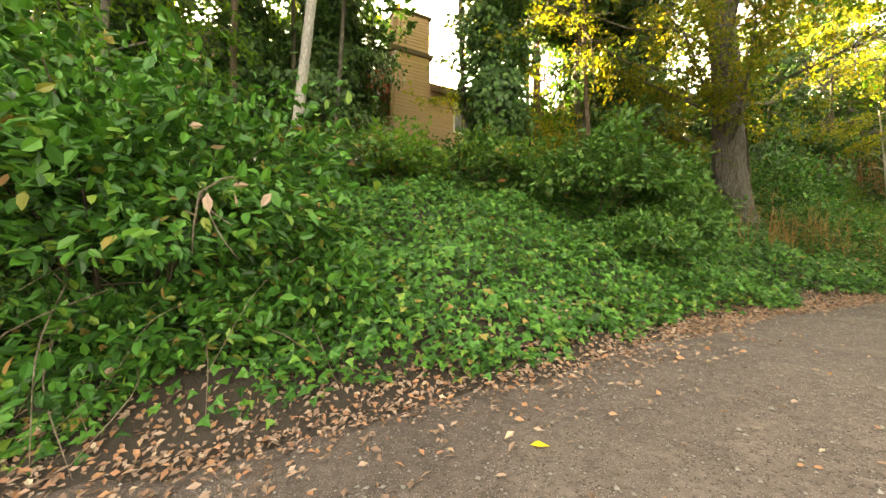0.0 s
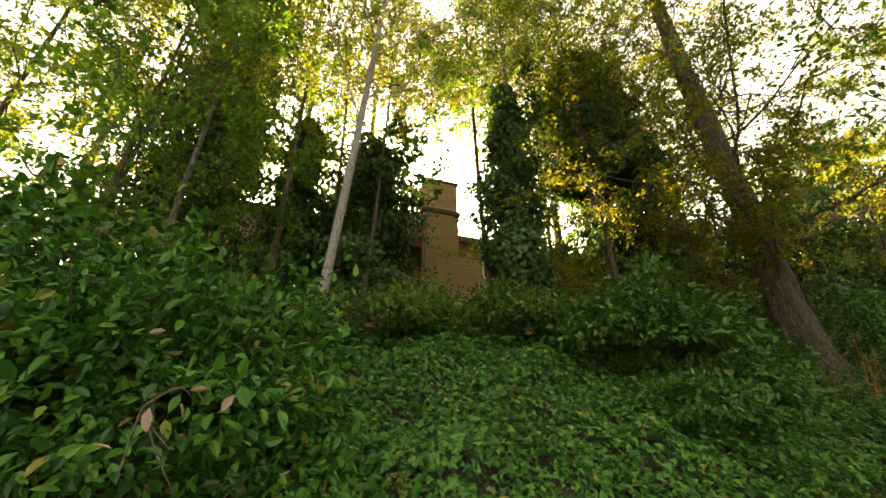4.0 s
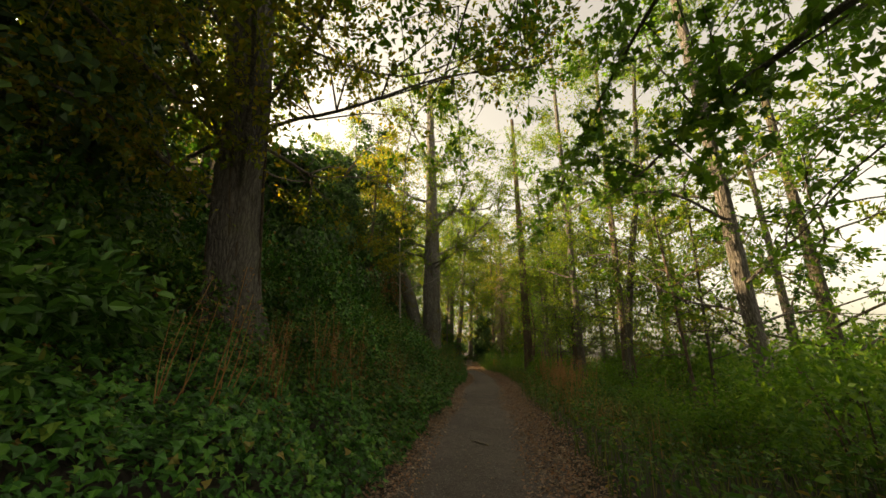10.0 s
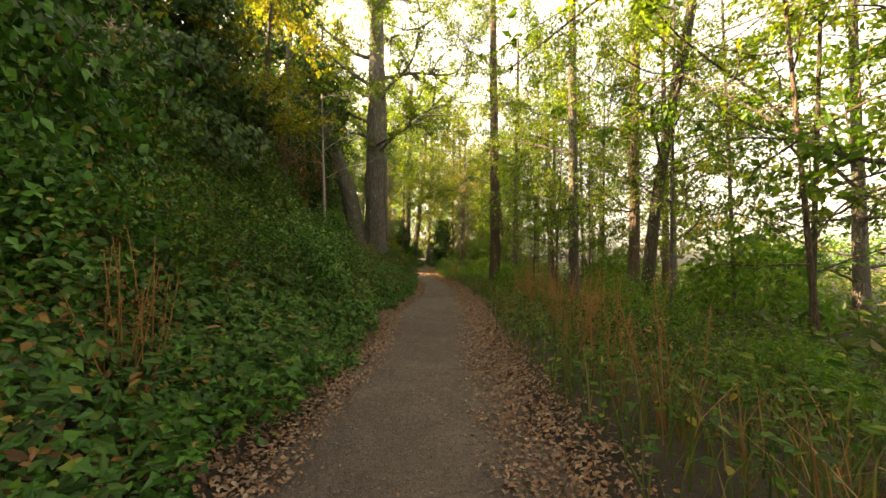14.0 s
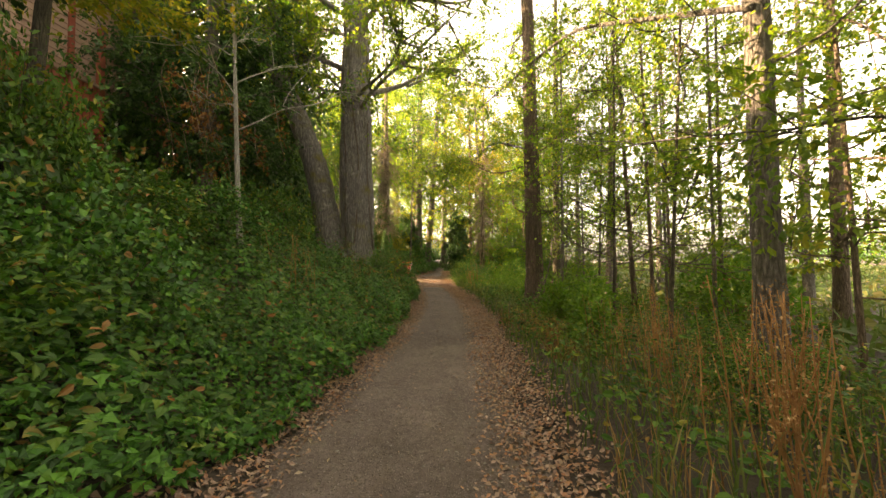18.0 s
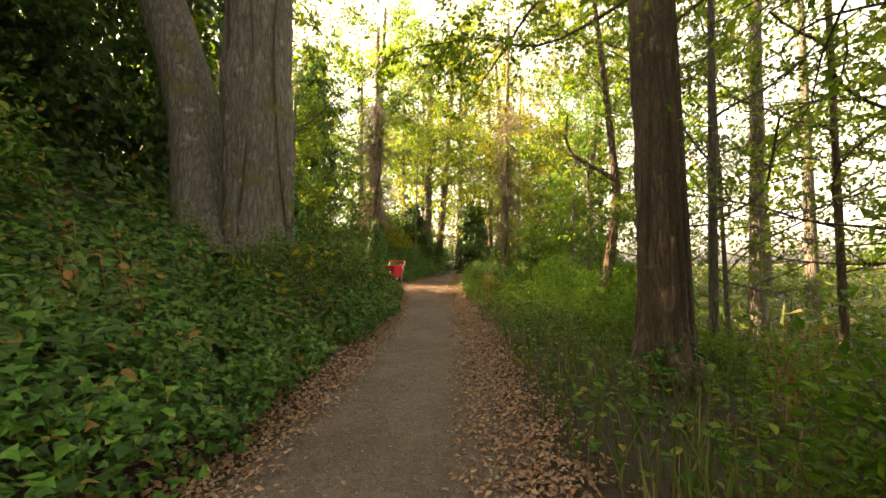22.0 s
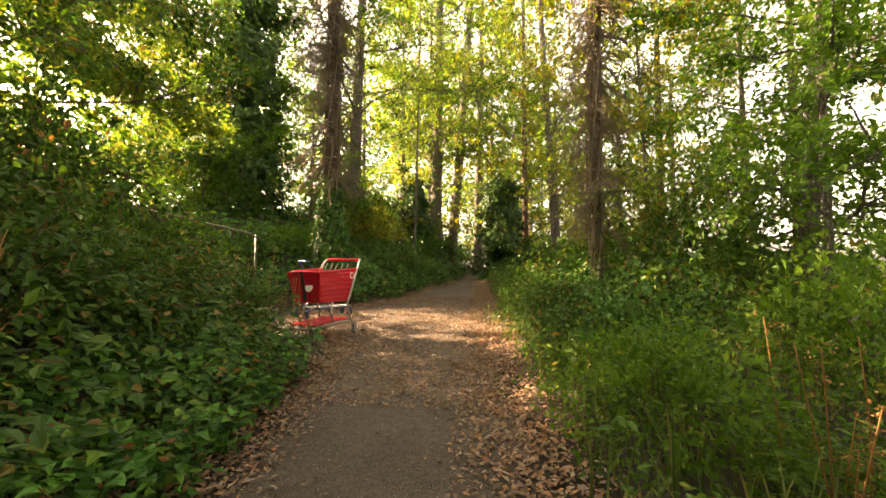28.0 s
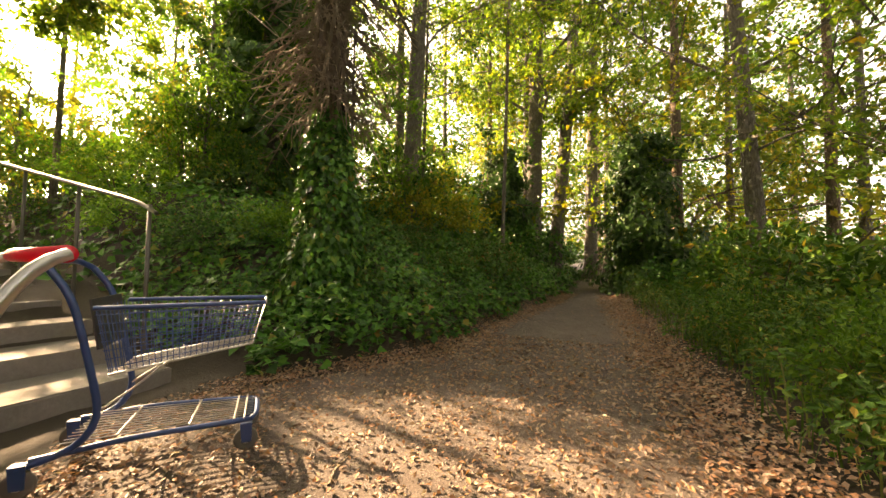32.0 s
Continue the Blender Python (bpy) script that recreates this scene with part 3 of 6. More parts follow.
def ivy_sleeve(parent, line, radius, n, size, mat, rng, z0=0.0, z1=99.0, name="ivy", taper=0.25, lumps=0.42, shape="kite"):
    """Ivy that clothes a stem, thick and uneven; line in the thing's own space."""
    line = np.asarray(line, float)
    zlo, zhi = max(z0, line[0, 2]), min(z1, line[-1, 2])
    z = rng.uniform(zlo, zhi, n)
    a = rng.uniform(0, 2 * np.pi, n)
    u = (z - zlo) / (zhi - zlo)
    lump = 1 + lumps * (np.sin(a * 2 + z * 1.7) + np.sin(a * 3 - z * 2.9 + 1) + np.cos(z * 4.3 + a)) / 2
    r = radius * lump * (1 - taper * u ** 1.5) * rng.uniform(0.72, 1.08, n) * np.clip(1.03 - u, 0.02, 1) ** 0.25
    c = np.stack([np.interp(z, line[:, 2], line[:, k]) for k in range(2)], 1)
    out = np.stack([np.cos(a), np.sin(a), np.zeros(n)], 1)
    P = np.concatenate([c, z[:, None]], 1) + out * r[:, None]
    D = out * 0.4 + rng.normal(size=(n, 3)) * 0.4
    D[:, 2] -= 0.8
    N = out + rng.normal(size=(n, 3)) * 0.35
    N[:, 2] += 0.35
    size = size * rng.uniform(0.6, 1.3, n)
    deep = rng.uniform(size=n) < 0.22
    P[deep, :2] = c[deep] + (P[deep, :2] - c[deep]) * 0.66
    size[deep] *= 1.9
    V, F = leaf_arrays(P, D, N, size, shape)
    return part(name, mesh_of(name, V, F, mat), parent=parent)


def ivy_tree(name, label, x, y, top, r, sleeve, n, size=0.13, seed=1, mat=None, tip=(0, 0), z0=0.0, category="tree", bark_mat=None):
    rng = np.random.default_rng(seed)
    z = floor_at(x, y) - 0.15
    t = thing(name, label, category, (x, y, z), "ivy-clad trees on the bank")
    pts = curve([(0, 0, 0), (tip[0] * 0.3, tip[1] * 0.3, (top - z) * 0.4), (tip[0], tip[1], top - z)], 14)
    part("trunk", mesh_of("trunk", *tube(pts, np.linspace(r, r * 0.4, 14), 10, 0.06, rng), bark_mat or GREY_BARK, True), parent=t)
    ivy_sleeve(t, pts, sleeve, n, size, mat or DARK_IVY, rng, z0)
    P, W = [], []
    for _ in range(26):
        z = rng.uniform(0.12, 1.04) * pts[-1, 2]
        a, r = rng.uniform(0, 2 * np.pi), sleeve * rng.uniform(0.7, 1.35)
        w = np.array([math.cos(a), math.sin(a), 0.25])
        c = np.array([np.interp(z, pts[:, 2], pts[:, 0]), np.interp(z, pts[:, 2], pts[:, 1]), z])
        k = int(n * 0.011)
        P.append(twig_points(c + w * r * 0.5, c + w * r, k, 0.16, rng))
        W.append(np.broadcast_to(w, (k, 3)))
    foliage("ivy_spray", np.concatenate(P), "kite", size, mat or DARK_IVY, t, out=np.concatenate(W), rng=rng)
    return t


def bush_parts(t, rx, ry, rz, n, size, shape, mat, rng, stems=9, hollow=0.55):
    for _ in range(stems):
        a, f = rng.uniform(0, 2 * np.pi), rng.uniform(0.3, 0.85)
        tip = np.array([math.cos(a) * rx * f, math.sin(a) * ry * f, rz * rng.uniform(0.9, 1.75) * (1.1 - 0.5 * f)])
        foot = np.array([math.cos(a) * rx * 0.12, math.sin(a) * ry * 0.12, -0.1])
        mid = (foot + tip) / 2 + np.array([0, 0, rz * 0.25])
        part("stem", mesh_of("stem", *tube(curve([foot, mid, tip], 7), np.linspace(0.014, 0.004, 7), 5, 0, rng), STEM, True), parent=t)
    d = unit(rng.normal(size=(n, 3)))
    d[:, 2] = np.abs(d[:, 2]) * 1.15 - 0.15
    d = unit(d)
    az, el = np.arctan2(d[:, 1], d[:, 0]), d[:, 2]
    k = rng.uniform(0, 6, 4)
    lump = 1 + 0.20 * np.sin(3 * az + k[0] + 2 * el) + 0.16 * np.sin(5 * az - 6 * el + k[1]) + 0.12 * np.cos(8 * el + 2 * az + k[2]) + 0.1 * np.sin(11 * az + 9 * el + k[3])
    r = lump * rng.uniform(hollow, 1.0, n) ** 0.6 * np.where(rng.uniform(size=n) < 0.06, rng.uniform(1.0, 1.3, n), 1)
    P = d * r[:, None] * np.array([rx, ry, rz])
    P[:, 2] += rz * 0.45
    P[:, 2] = np.maximum(P[:, 2], rng.uniform(-0.05, 0.12, n))
    foliage("foliage", P, shape, size, mat, t, out=d * 0.9, droop=0.35, lift=0.75, rng=rng)


def bush(name, label, x, y, rx, ry, rz, n, size, shape, mat, seed, sink=0.0, category="bush", group=""):
    rng = np.random.default_rng(seed)
    t = thing(name, label, category, (x, y, floor_at(x, y) - sink), group)
    bush_parts(t, rx, ry, rz, n, size, shape, mat, rng, 6)
    return t


def scatter(n, x0, x1, y0, y1, rng, keep=None):
    x, y = rng.uniform(x0, x1, n), rng.uniform(y0, y1, n)
    if keep is not None:
        k = keep(x, y)
        x, y = x[k], y[k]
    return x, y


def carpet(name, label, category, x, y, height, size, shape, mat, rng, lumps=0.0, upright=0.9, over=0.0):
    """Ground cover of single leaves following the ground."""
    h = height * rng.uniform(0.1, 1.0, len(x)) ** 0.8
    if lumps:
        h = h * (1 + lumps * np.clip(waves(x, y, 2.1, 7) + 0.6 * waves(x, y, 5.0, 8), -0.7, 2))
    e = 0.06
    gx, gy = (land(x + e, y) - land(x - e, y)) / (2 * e), (land(x, y + e) - land(x, y - e)) / (2 * e)
    nrm = unit(np.stack([-gx, -gy, np.ones_like(gx)], 1))
    P = np.stack([x, y, land(x, y) + h + over], 1)
    n = len(x)
    D = rng.normal(size=(n, 3))
    D = D - nrm * np.sum(D * nrm, 1, keepdims=True) * 0.8
    D[:, 2] -= 0.15
    N = nrm * upright + rng.normal(size=(n, 3)) * 0.5
    V, F = leaf_arrays(P, D, N, size * rng.uniform(0.55, 1.3, n), shape)
    return tagged(part(name, mesh_of(name, V, F, mat)), label, category, kind="stuff")


def blades(name, label, x, y, height, width, mat, rng, bend=0.5, category="grass"):
    n = len(x)
    h = height * rng.uniform(0.45, 1.25, n)
    a = rng.uniform(0, 2 * np.pi, n)
    d = np.stack([np.cos(a), np.sin(a), np.zeros(n)], 1)
    s = np.stack([-np.sin(a), np.cos(a), np.zeros(n)], 1)
    B = np.stack([x, y, land(x, y) - 0.02], 1)
    w, bd = width * rng.uniform(0.7, 1.3, n), bend * rng.uniform(0.2, 1.3, n)
    rows = []
    for f, ww in ((0, 1.0), (0.45, 0.8), (0.8, 0.45), (1.0, 0.0)):
        c = B + np.array([0, 0, 1]) * (h * f * (1 - 0.25 * bd * f))[:, None] + d * (h * bd * f * f)[:, None]
        rows += [c + s * (w * ww)[:, None], c - s * (w * ww)[:, None]] if ww else [c]
    V = np.stack(rows, 1)
    b = (np.arange(n) * 7)[:, None]
    Q = np.concatenate([b + np.array([[0, 1, 3, 2]]), b + np.array([[2, 3, 5, 4]])])
    T = b + np.array([[4, 5, 6]])
    return tagged(part(name, mesh_of(name, V.reshape(-1, 3), [T, Q], mat)), label, category, kind="stuff")

# ---- trees beside the path ----


def upright(x, y, top, lean=(0, 0)):
    return [(x, y, 0), (x + lean[0] * 0.35, y + lean[1] * 0.35, top * 0.35), (x + lean[0], y + lean[1], top)]


WILLOW = [(1.60, 27.55, 0), (1.62, 27.46, 0.6), (1.74, 27.38, 1.5), (1.88, 27.33, 2.45), (1.84, 27.4, 3.0), (1.78, 27.5, 4.2), (1.6, 27.9, 7.5)]
tree("maple_tree", "old leaning maple with furrowed grey-brown trunk rooted in ivy", [(-4.35, 9.35, 0), (-4.29, 9.06, 2.25), (-4.18, 8.77, 3.9), (-4.1, 8.3, 6.5), (-3.9, 7.7, 12.0)],
     0.31, 0.13, GREY_BARK, GOLD, 31000, 0.085, "ovate", 2.7, 30, 4.6, 0.30, 0.32, seed=11, furrow=0.11, thin=0.55)
tree("birch_tree", "slender pale birch leaning on the bank top", [(-6.05, 0.30, 0), (-5.80, 0.50, 4.2), (-5.70, 0.75, 8.0), (-5.7, 1.0, 13.0)],
     0.085, 0.035, PALE_BARK, CANOPY, 17000, 0.09, "ovate", 4.4, 18, 3.4, 0.5, 0.28, seed=12, flare=1.2, furrow=0.03)
tree("roadside_tree", "thick dark furrowed trunk close beside the path", [(0.38, 5.86, 0), (0.26, 5.64, 2.0), (0.15, 5.44, 4.0), (0.1, 5.5, 9.5)], 0.31, 0.07, GREY_BARK, FRESH, 24000, 0.10, "ovate", 3.0, 20, 4.4, 0.25, 0.36, seed=13, heading=0.9, furrow=0.11, thin=0.5)
tree("alder_tree", "straight grey alder standing in nettles", upright(3.79, 12.24, 15, (0.1, 0.2)), 0.145, 0.08, GREY_BARK, FRESH, 11000, 0.115, "ovate", 1.7, 16, 3.0, 0.35, 0.32, seed=14, furrow=0.06)
tree("alder_tree", "slim dark alder forking above head height", upright(2.16, 18.22, 14, (0.05, 0.2)), 0.12, 0.06, GREY_BARK, CANOPY, 27000, 0.070, "ovate", 2.6, 15, 3.0, 0.5, 0.34, seed=15, thin=0.6, furrow=0.06)
tree("alder_tree", "tall red-brown alder leaning outward over grass", upright(3.55, 18.15, 14, (0.7, 0.8)), 0.125, 0.07, RED_BARK, CANOPY, 27000, 0.070, "ovate", 2.2, 15, 3.0, 0.4, 0.34, seed=16, thin=0.6, furrow=0.06)
tree("alder_tree", "crooked ivy-laced alder growing beside its twin", [(3.0, 16.75, 0), (3.22, 16.9, 1.2), (3.62, 17.0, 3.5), (4.4, 17.1, 7.0), (5.0, 17.2, 12)], 0.12, 0.06, MOSSY_BARK, CANOPY, 17550, 0.081, "ovate", 2.2, 12, 3.0, 0.4, 0.34, seed=17, thin=0.6, furrow=0.06)
tree("cottonwood_tree", "straight trunk wrapped in bare ivy vines", upright(1.06, 23.95, 15, (-0.1, 0.3)), 0.20, 0.09, RED_BARK, CANOPY, 21600, 0.085, "ovate", 3.4, 14, 3.4, 0.3, 0.34, seed=18, thin=0.6, furrow=0.13)
tree("cottonwood_tree", "massive furrowed grey trunk with moss on one side", [(-4.02, 25.65, 0), (-4.05, 25.62, 3), (-4.10, 25.7, 9), (-4.3, 26.2, 14), (-4.5, 26.5, 20)], 0.53, 0.17, BIG_BARK, CANOPY, 36000, 0.115, "ovate", 5.0, 22, 5.2, 0.6, 0.4, seed=19, furrow=0.09, flare=1.12)
tree("cottonwood_tree", "leaning twin trunk with smooth mossy bark", [(-4.66, 25.5, 0), (-4.88, 25.6, 2.4), (-5.4, 25.7, 4.6), (-6.05, 25.75, 6.2), (-7.4, 25.9, 8.6), (-8.7, 26.0, 11.5), (-9.6, 26.2, 15)], 0.42, 0.12, BIG_BARK, CANOPY, 9000, 0.13, "ovate", 6.0, 11, 4.0, 0.6, 0.4, seed=20, furrow=0.06)
tree("willow_tree", "gnarled leaning willow with a hooked low branch", WILLOW, 0.082, 0.03, RED_BARK, CANOPY, 4200, 0.10, "ovate", 4.0, 9, 2.4, 0.5, 0.3, seed=21, furrow=0.13)
tree("alder_tree", "thin mossy alder among tangled stems", upright(2.69, 28.28, 13, (0.2, 0.1)), 0.15, 0.05, MOSSY_BARK, CANOPY, 8000, 0.11, "ovate", 3.2, 12, 2.8, 0.4, 0.32, seed=22, thin=0.6)
tree("alder_tree", "thin grey alder on the meadow edge", upright(4.3, 27.6, 13, (0.6, 0.3)), 0.12, 0.05, GREY_BARK, CANOPY, 9000, 0.11, "ovate", 2.0, 14, 2.8, 0.3, 0.32, seed=23, thin=0.6)
tree("oak_tree", "distant tall oak with two grey trunks", upright(-5.1, 49.3, 21, (0.3, 0)), 0.36, 0.2, GREY_BARK, CANOPY, 15000, 0.22, "ovate", 6, 18, 6.0, 0.5, 0.6, seed=25)
tree("oak_tree", "distant tall oak beside its twin", upright(-4.3, 49.9, 19, (1.4, 0)), 0.30, 0.16, GREY_BARK, CANOPY, 13000, 0.22, "ovate", 7, 16, 5.5, 0.5, 0.6, seed=26)
tree("oak_tree", "tall spreading oak behind the dead tree", upright(-7.3, 42.0, 17, (0.8, -0.4)), 0.26, 0.10, GREY_BARK, SHRUB, 17000, 0.135, "ovate", 4.5, 20, 5.4, 0.45, 0.5, seed=261)
tree("oak_tree", "tall spreading oak over the far bend of the path", upright(-2.9, 54.0, 23, (0.4, 0)), 0.34, 0.12, GREY_BARK, CANOPY, 16000, 0.20, "ovate", 6, 20, 6.4, 0.45, 0.6, seed=262)
tree("alder_tree", "tall leafy alder over the path side", upright(1.0, 43.5, 16, (-0.8, 0.3)), 0.20, 0.07, GREY_BARK, CANOPY, 15000, 0.13, "ovate", 3.5, 18, 4.2, 0.4, 0.45, seed=263)
tree("slender_tree", "sunlit yellow-green tree rising from the ivy bank", upright(-5.7, 18.3, 10.5, (0.3, 0.3)), 0.08, 0.03, MOSSY_BARK, GOLD, 14000, 0.095, "ovate", 2.6, 20, 1.7, 0.3, 0.3, seed=95)
tree("slender_tree", "leafy bright green young tree behind the bramble", upright(-6.3, -2.1, 8.0, (0.3, 0.2)), 0.06, 0.02, GREY_BARK, FRESH, 11000, 0.10, "ovate", 1.6, 16, 1.9, 0.35, 0.3, seed=96)
tree("sapling", "thin pale sapling stem on the bank", upright(-4.66, 20.8, 6.5, (-0.3, 0.1)), 0.055, 0.02, PALE_BARK, SHRUB, 1300, 0.08, "ovate", 2.6, 9, 1.7, 0.5, 0.26, seed=27)
tree("holly_tree", "dense dark evergreen tree below the house", upright(-7.35, 23.4, 14.5, (0.2, 0.2)), 0.2, 0.05, GREY_BARK, DARK_IVY, 36000, 0.12, "ovate", 1.2, 34, 1.75, 0.1, 0.42, seed=28, rough=0.08)
tree("maple_sapling", "young maple with bright green leaves", upright(2.4, 33.2, 6.5, (0.3, 0.4)), 0.06, 0.02, GREY_BARK, FRESH, 13000, 0.085, "ovate", 0.9, 14, 2.0, 0.4, 0.28, seed=29)
tree("maple_tree", "bright green maple at the meadow edge", upright(3.3, 34.9, 10, (0.6, -0.4)), 0.14, 0.05, GREY_BARK, FRESH, 18000, 0.10, "ovate", 1.5, 18, 2.9, 0.3, 0.34, seed=44)
tree("maple_sapling", "young maple leaning over the path edge", upright(2.1, 37.2, 7.0, (-0.2, 0.3)), 0.06, 0.02, GREY_BARK, GOLD, 11000, 0.085, "ovate", 0.9, 14, 2.2, 0.4, 0.30, seed=30)
tree("maple_sapling", "bright hazel growing beside the steps", upright(-8.2, 40.6, 7.5, (0.2, -0.2)), 0.06, 0.02, GREY_BARK, FRESH, 12000, 0.085, "ovate", 0.7, 16, 2.3, 0.35, 0.30, seed=31)
tree("maple_sapling", "sunlit hazel above the steps", upright(-13.2, 42.6, 10.0, (0.2, 0.2)), 0.07, 0.02, GREY_BARK, GOLD, 12000, 0.10, "ovate", 0.9, 18, 2.6, 0.4, 0.32, seed=32)
tree("maple_sapling", "low hazel with yellow-green leaves beside the steps", upright(-12.2, 38.7, 5.4, (0.2, 0.1)), 0.05, 0.02, GREY_BARK, GOLD, 7000, 0.085, "ovate", 0.6, 14, 1.7, 0.4, 0.28, seed=34)
tree("maple_sapling", "spreading hazel at the head of the steps", upright(-17.8, 41.8, 8.0, (0.2, 0.1)), 0.06, 0.02, GREY_BARK, FRESH, 8000, 0.10, "ovate", 0.8, 14, 2.2, 0.4, 0.32, seed=35)
tree("maple_sapling", "bright hazel lit by low sun behind the steps", upright(-14.8, 36.7, 4.9, (0.1, 0.1)), 0.05, 0.02, GREY_BARK, GOLD, 7000, 0.095, "ovate", 0.8, 13, 1.7, 0.35, 0.28, seed=38)
tree("maple_sapling", "spreading maple lit by low sun far up the bank", upright(-18.0, 37.8, 7.0, (0.1, 0.1)), 0.06, 0.02, GREY_BARK, CANOPY, 7000, 0.11, "ovate", 1.0, 13, 2.0, 0.35, 0.3, seed=39)
# next two maples are added as sun blockers, shading the path before the steps
tree("maple_sapling", "tall young maple added beside the upper steps to shade the path", upright(-10.4, 32.75, 9.0, (0.1, 0.1)), 0.07, 0.02, GREY_BARK, FRESH, 16000, 0.11, "ovate", 1.2, 20, 2.1, 0.4, 0.28, seed=36)
tree("maple_sapling", "tall young maple added above the upper steps to shade the path", upright(-13.3, 33.0, 10.0, (0.1, 0.1)), 0.07, 0.02, GREY_BARK, CANOPY, 18000, 0.12, "ovate", 1.4, 20, 2.3, 0.4, 0.36, seed=37)
tree("maple_sapling", "tall leafy maple up the bank beyond the steps", upright(-14.2, 41.8, 11.0, (0.1, 0.1)), 0.08, 0.02, GREY_BARK, CANOPY, 12000, 0.11, "ovate", 1.4, 18, 2.2, 0.4, 0.34, seed=41)
tree("maple_sapling", "thin open maple against the low sun", upright(-18.5, 39.0, 12.0, (0.1, 0.1)), 0.07, 0.02, GREY_BARK, GOLD, 4000, 0.12, "ovate", 3.0, 14, 3.0, 0.4, 0.34, seed=42)
# added sun blocker: high crown shades the verge, low rays reach the ground
tree("maple_sapling", "slim maple added over the head of the steps to shade the verge", upright(-12.75, 34.6, 10.5, (0.2, 0.0)), 0.06, 0.02, GREY_BARK, CANOPY, 24000, 0.12, "ovate", 6.2, 22, 1.9, 0.4, 0.3, seed=45)
tree("maple_sapling", "sunlit yellow-green maple over the handrail", upright(-10.8, 38.5, 9.5, (0.2, 0.1)), 0.06, 0.02, GREY_BARK, FRESH, 15000, 0.095, "ovate", 1.2, 20, 2.1, 0.4, 0.3, seed=46)
tree("maple_sapling", "tall sunlit maple above the handrail", upright(-14.2, 39.6, 11.5, (0.2, 0.1)), 0.07, 0.02, GREY_BARK, GOLD, 16000, 0.105, "ovate", 1.6, 20, 2.6, 0.4, 0.34, seed=47)
# second added crown cutting the sun off the verge bushes
tree("maple_sapling", "slim high-crowned maple added by the handrail to shade the verge", upright(-12.6, 36.7, 11.0, (0.2, 0.0)), 0.06, 0.02, GREY_BARK, CANOPY, 22000, 0.12, "ovate", 6.2, 22, 1.9, 0.4, 0.32, seed=48)
tree("maple_sapling", "leafy young maple below the steps", upright(-6.6, 31.2, 7.5, (0.2, -0.2)), 0.07, 0.02, GREY_BARK, SHRUB, 14000, 0.085, "ovate", 0.9, 16, 2.2, 0.4, 0.30, seed=33)

for i, (x, y, top, first) in enumerate([(-8.7, 1.3, 13, 5.6), (-6.6, 8.0, 12, 4.6), (-7.7, 6.2, 12, 4.4), (-5.9, 4.4, 13, 5.8), (-8.4, 8.6, 12, 4.0), (-6.9, -3.4, 13, 3.4), (-7.9, 4.9, 14, 6.5), (-7.4, -5.6, 11, 3.0), (-7.3, -0.6, 13, 4.4), (-8.3, 5.3, 14, 7.0), (-6.5, 3.7, 14, 8.0), (-5.6, 6.3, 12, 4.8), (-7.9, -3.9, 12, 3.4), (-8.0, 10.4, 14, 4.0), (-6.6, 8.8, 13, 4.0), (-8.8, 6.1, 15, 7.5), (-9.2, 0.6, 14, 6.5), (-6.4, 29.0, 15, 5.0), (4.4, 37.6, 14, 4.5), (-7.2, 42.6, 15, 5.0), (1.2, 40.0, 14, 4.5), (-5.0, 43.5, 14, 5.0), (5.2, 39.4, 15, 6.5)]):
    tree("slender_tree", "slender leafy tree rising through the thicket", upright(x, y, top, (0.4 * math.sin(i), 0.4 * math.cos(i))), 0.06, 0.02, (GREY_BARK, MOSSY_BARK, RED_BARK)[i % 3], (GOLD, CANOPY)[i % 2], 8500, 0.10, "ovate", first, 15, 3.2, 0.4, 0.32, seed=80 + i, sides=8, flare=1.2)

# ---- trees behind ----
# (-9.0, 31.0) and (-13.5, 31.3) are added to shade the path below the steps
rows = [(-9.5, -3.5, 14), (-12.5, -7, 15), (-9.0, 9.6, 14), (-8.2, 12.6, 13), (-12.0, -1.0, 15), (-11, 28.5, 16), (-7.6, 28.4, 14), (-13.5, 46, 16), (-8.8, 44, 15), (-7.0, 49, 15),
        (-11, 53, 16), (-1.0, 58, 15), (0.6, 52, 13), (2.6, 44.5, 13), (3.6, 40.5, 13), (5.6, 35, 13), (7.6, 30.5, 12), (7.0, 22.5, 13), (6.4, 13.8, 13), (8.6, 17.8, 12), (9.5, 26, 12), (-2.5, 64, 15), (2.5, 62, 15), (5.5, 54, 14), (1.6, 48, 12),
        (-7.5, 6.4, 11), (10.5, 36, 13), (4.6, 47.5, 13), (-9.5, 60, 15), (6.0, 60, 14), (4.4, 36.4, 9), (3.4, 39.2, 8), (-9.0, 31.0, 10), (-13.5, 31.3, 13), (-16, 44.5, 14), (-13, 1.6, 15), (-5.6, 50.5, 19), (-0.1, 46.8, 17), (-2.0, 60, 21)]
kinds = [tree("woodland_tree", "leafy broadleaf tree in the woods", upright(*rows[i]), 0.17, 0.06, (GREY_BARK, RED_BARK, MOSSY_BARK)[i % 3], (CANOPY, GOLD, CANOPY, SHRUB)[i % 4], 5600, 0.17, "ovate", 1.6, 14, 3.8, 0.5, 0.45,
              seed=40 + i, group="trees of the woods", sides=9, sub=5) for i in range(4)]
for i, (x, y, top) in enumerate(rows[4:]):
    copy_thing(kinds[i % 4], Matrix.Translation((x, y, floor_at(x, y) - 0.15)) @ Matrix.Rotation(i * 2.3, 4, "Z") @ Matrix.Scale(top / rows[i % 4][2], 4))

